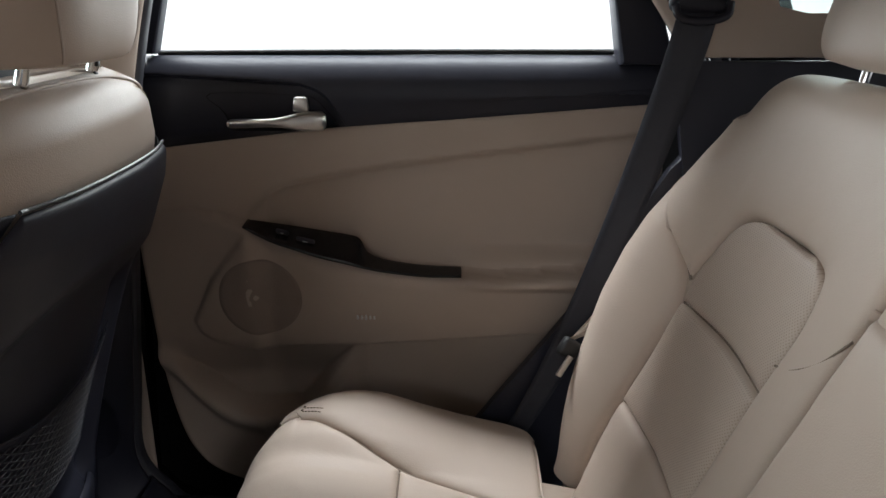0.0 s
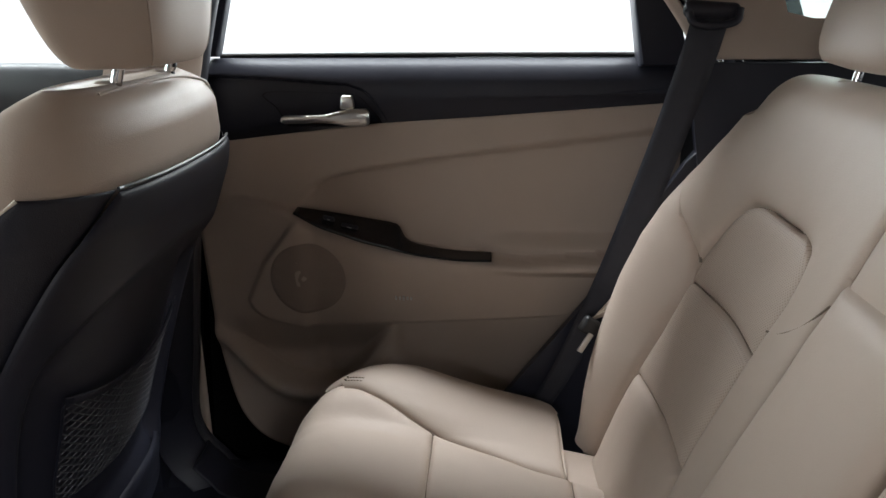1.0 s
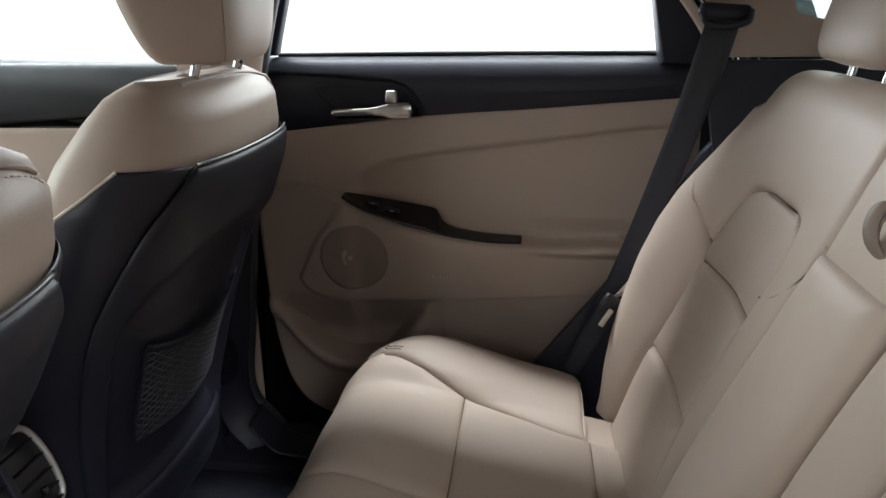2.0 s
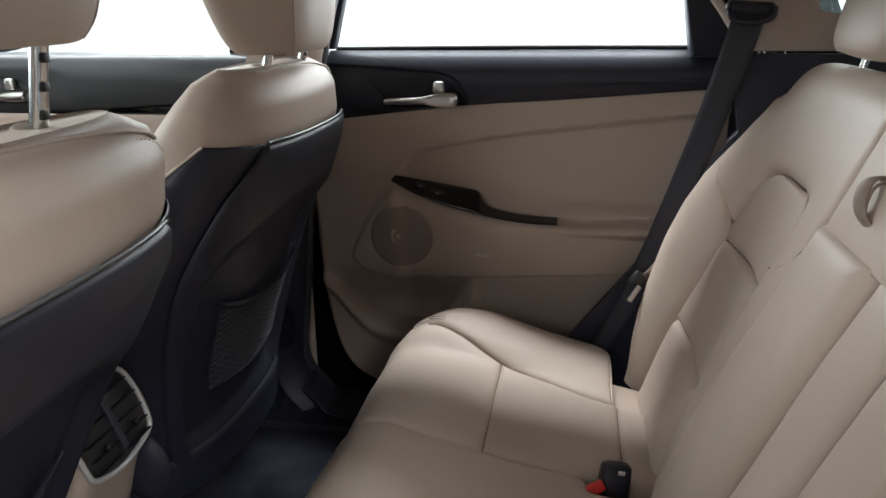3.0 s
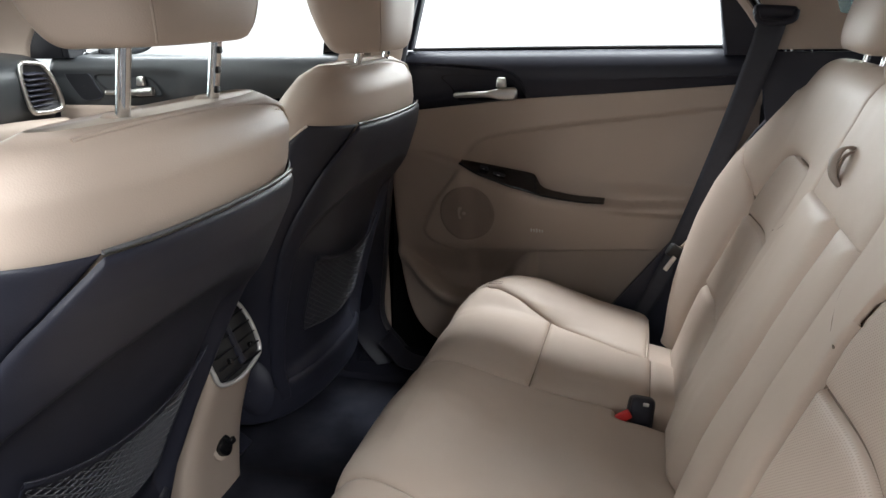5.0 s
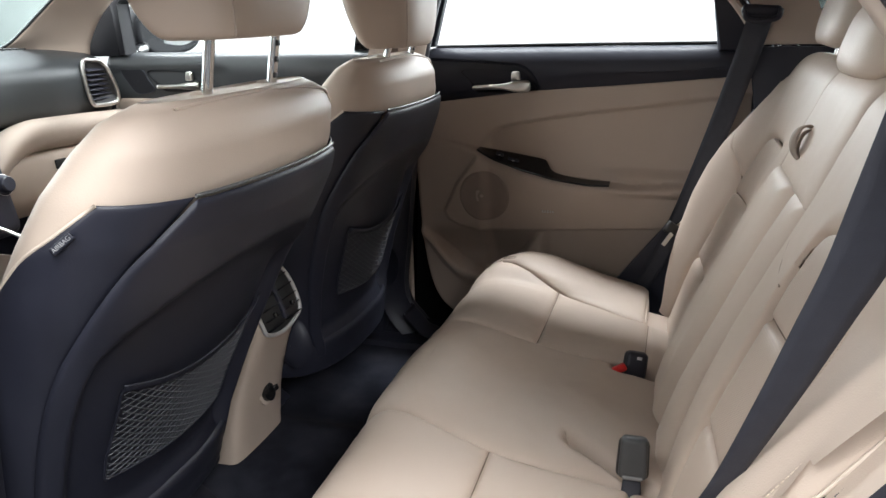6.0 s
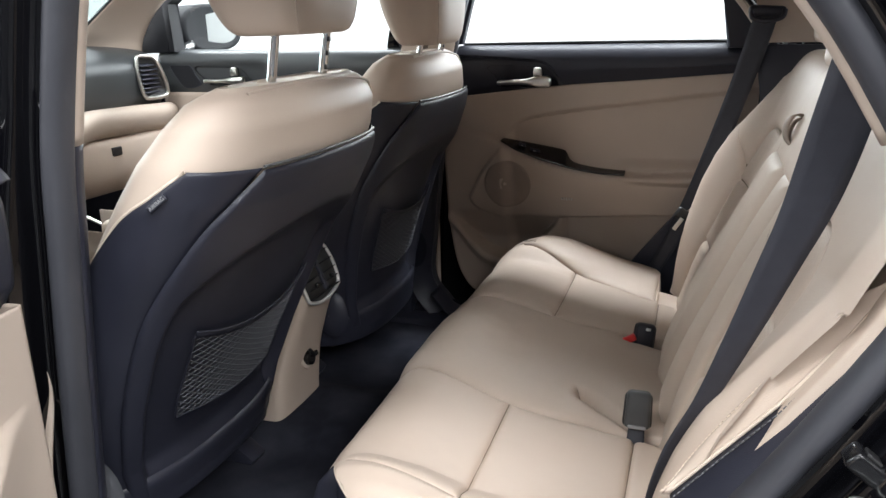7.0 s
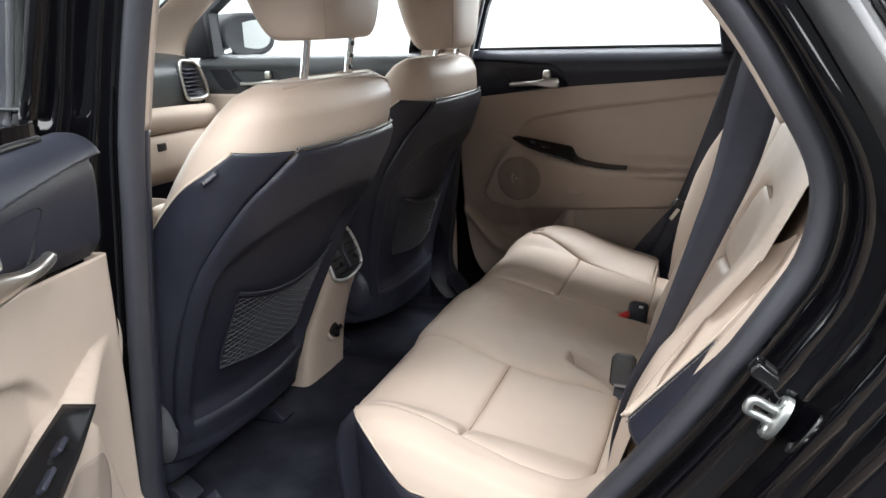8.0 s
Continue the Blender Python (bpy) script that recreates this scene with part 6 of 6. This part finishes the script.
# ---------------------------------------------------------------- striker and bump stop on the near jamb
strk = thing("door_striker", (0.385, -0.33, 0.955), "bright zinc door striker bolted to the door jamb", "door striker")
n = Vector((-0.84, -0.12, 0.42)).normalized()
u = Vector((0.42, 0.0, 0.90))
u = (u - n * u.dot(n)).normalized()
m = Matrix((u, n.cross(u), n)).transposed().to_4x4()
m = m @ Matrix.Scale(0.86, 4)
m.translation = (0.382, -0.362, 0.974)
oval = [(0.0135 * math.sin(a) * (1 + 0.25 * abs(math.sin(a))), 0.031 * math.copysign(abs(math.cos(a)) ** 0.9, math.cos(a))) for a in np.linspace(0, 2 * np.pi, 36, endpoint=False)]
sheet("plate", [[tuple(m @ Vector((p[1] * r, p[0] * r, h))) for p in oval] for r, h in ((1.0, -0.006), (1.0, 0.001), (0.94, 0.003), (0.6, 0.0035), (0.02, 0.0035))], ZINC, strk, "zinc base plate", wrap_v=True)
tube("loop", [tuple(m @ Vector(q)) for q in ((0.009, 0.0, 0.0), (0.008, 0.0, 0.014), (0.009, 0.0, 0.026), (0.006, 0.0, 0.033), (-0.006, 0.0, 0.033), (-0.009, 0.0, 0.026), (-0.008, 0.0, 0.014), (-0.009, 0.0, 0.0))], 0.0048, ZINC, strk, "zinc loop", sides=10, n=50)
for d in (-0.0205, 0.0205):
    screw = lathe("screw", [(0.0085, 0.003), (0.0085, 0.0055), (0.006, 0.0065), (0.002, 0.0065)], m @ pose(d, 0, 0), ZINC, strk, "zinc screw head", sides=14)
    lathe("screw_recess", [(0.0035, 0.0064), (0.0035, 0.0068), (0.001, 0.0068)], m @ pose(d, 0, 0), RUBBER, screw, sides=6)
stop = thing("bump_stop", (0.368, -0.315, 1.005), "small black rubber bump stop on the door jamb", "bump stop")
m = pose(0.378, -0.335, 1.002, 0, 38, 0)
part("pad", rbox_bm((0.052, 0.024, 0.018), 0.004, m), GLOSSBLACK, stop, "black stop pad")
part("recess", rbox_bm((0.036, 0.012, 0.004), 0.001, m @ pose(0, 0, 0.009)), RUBBER, stop, "dark recess")
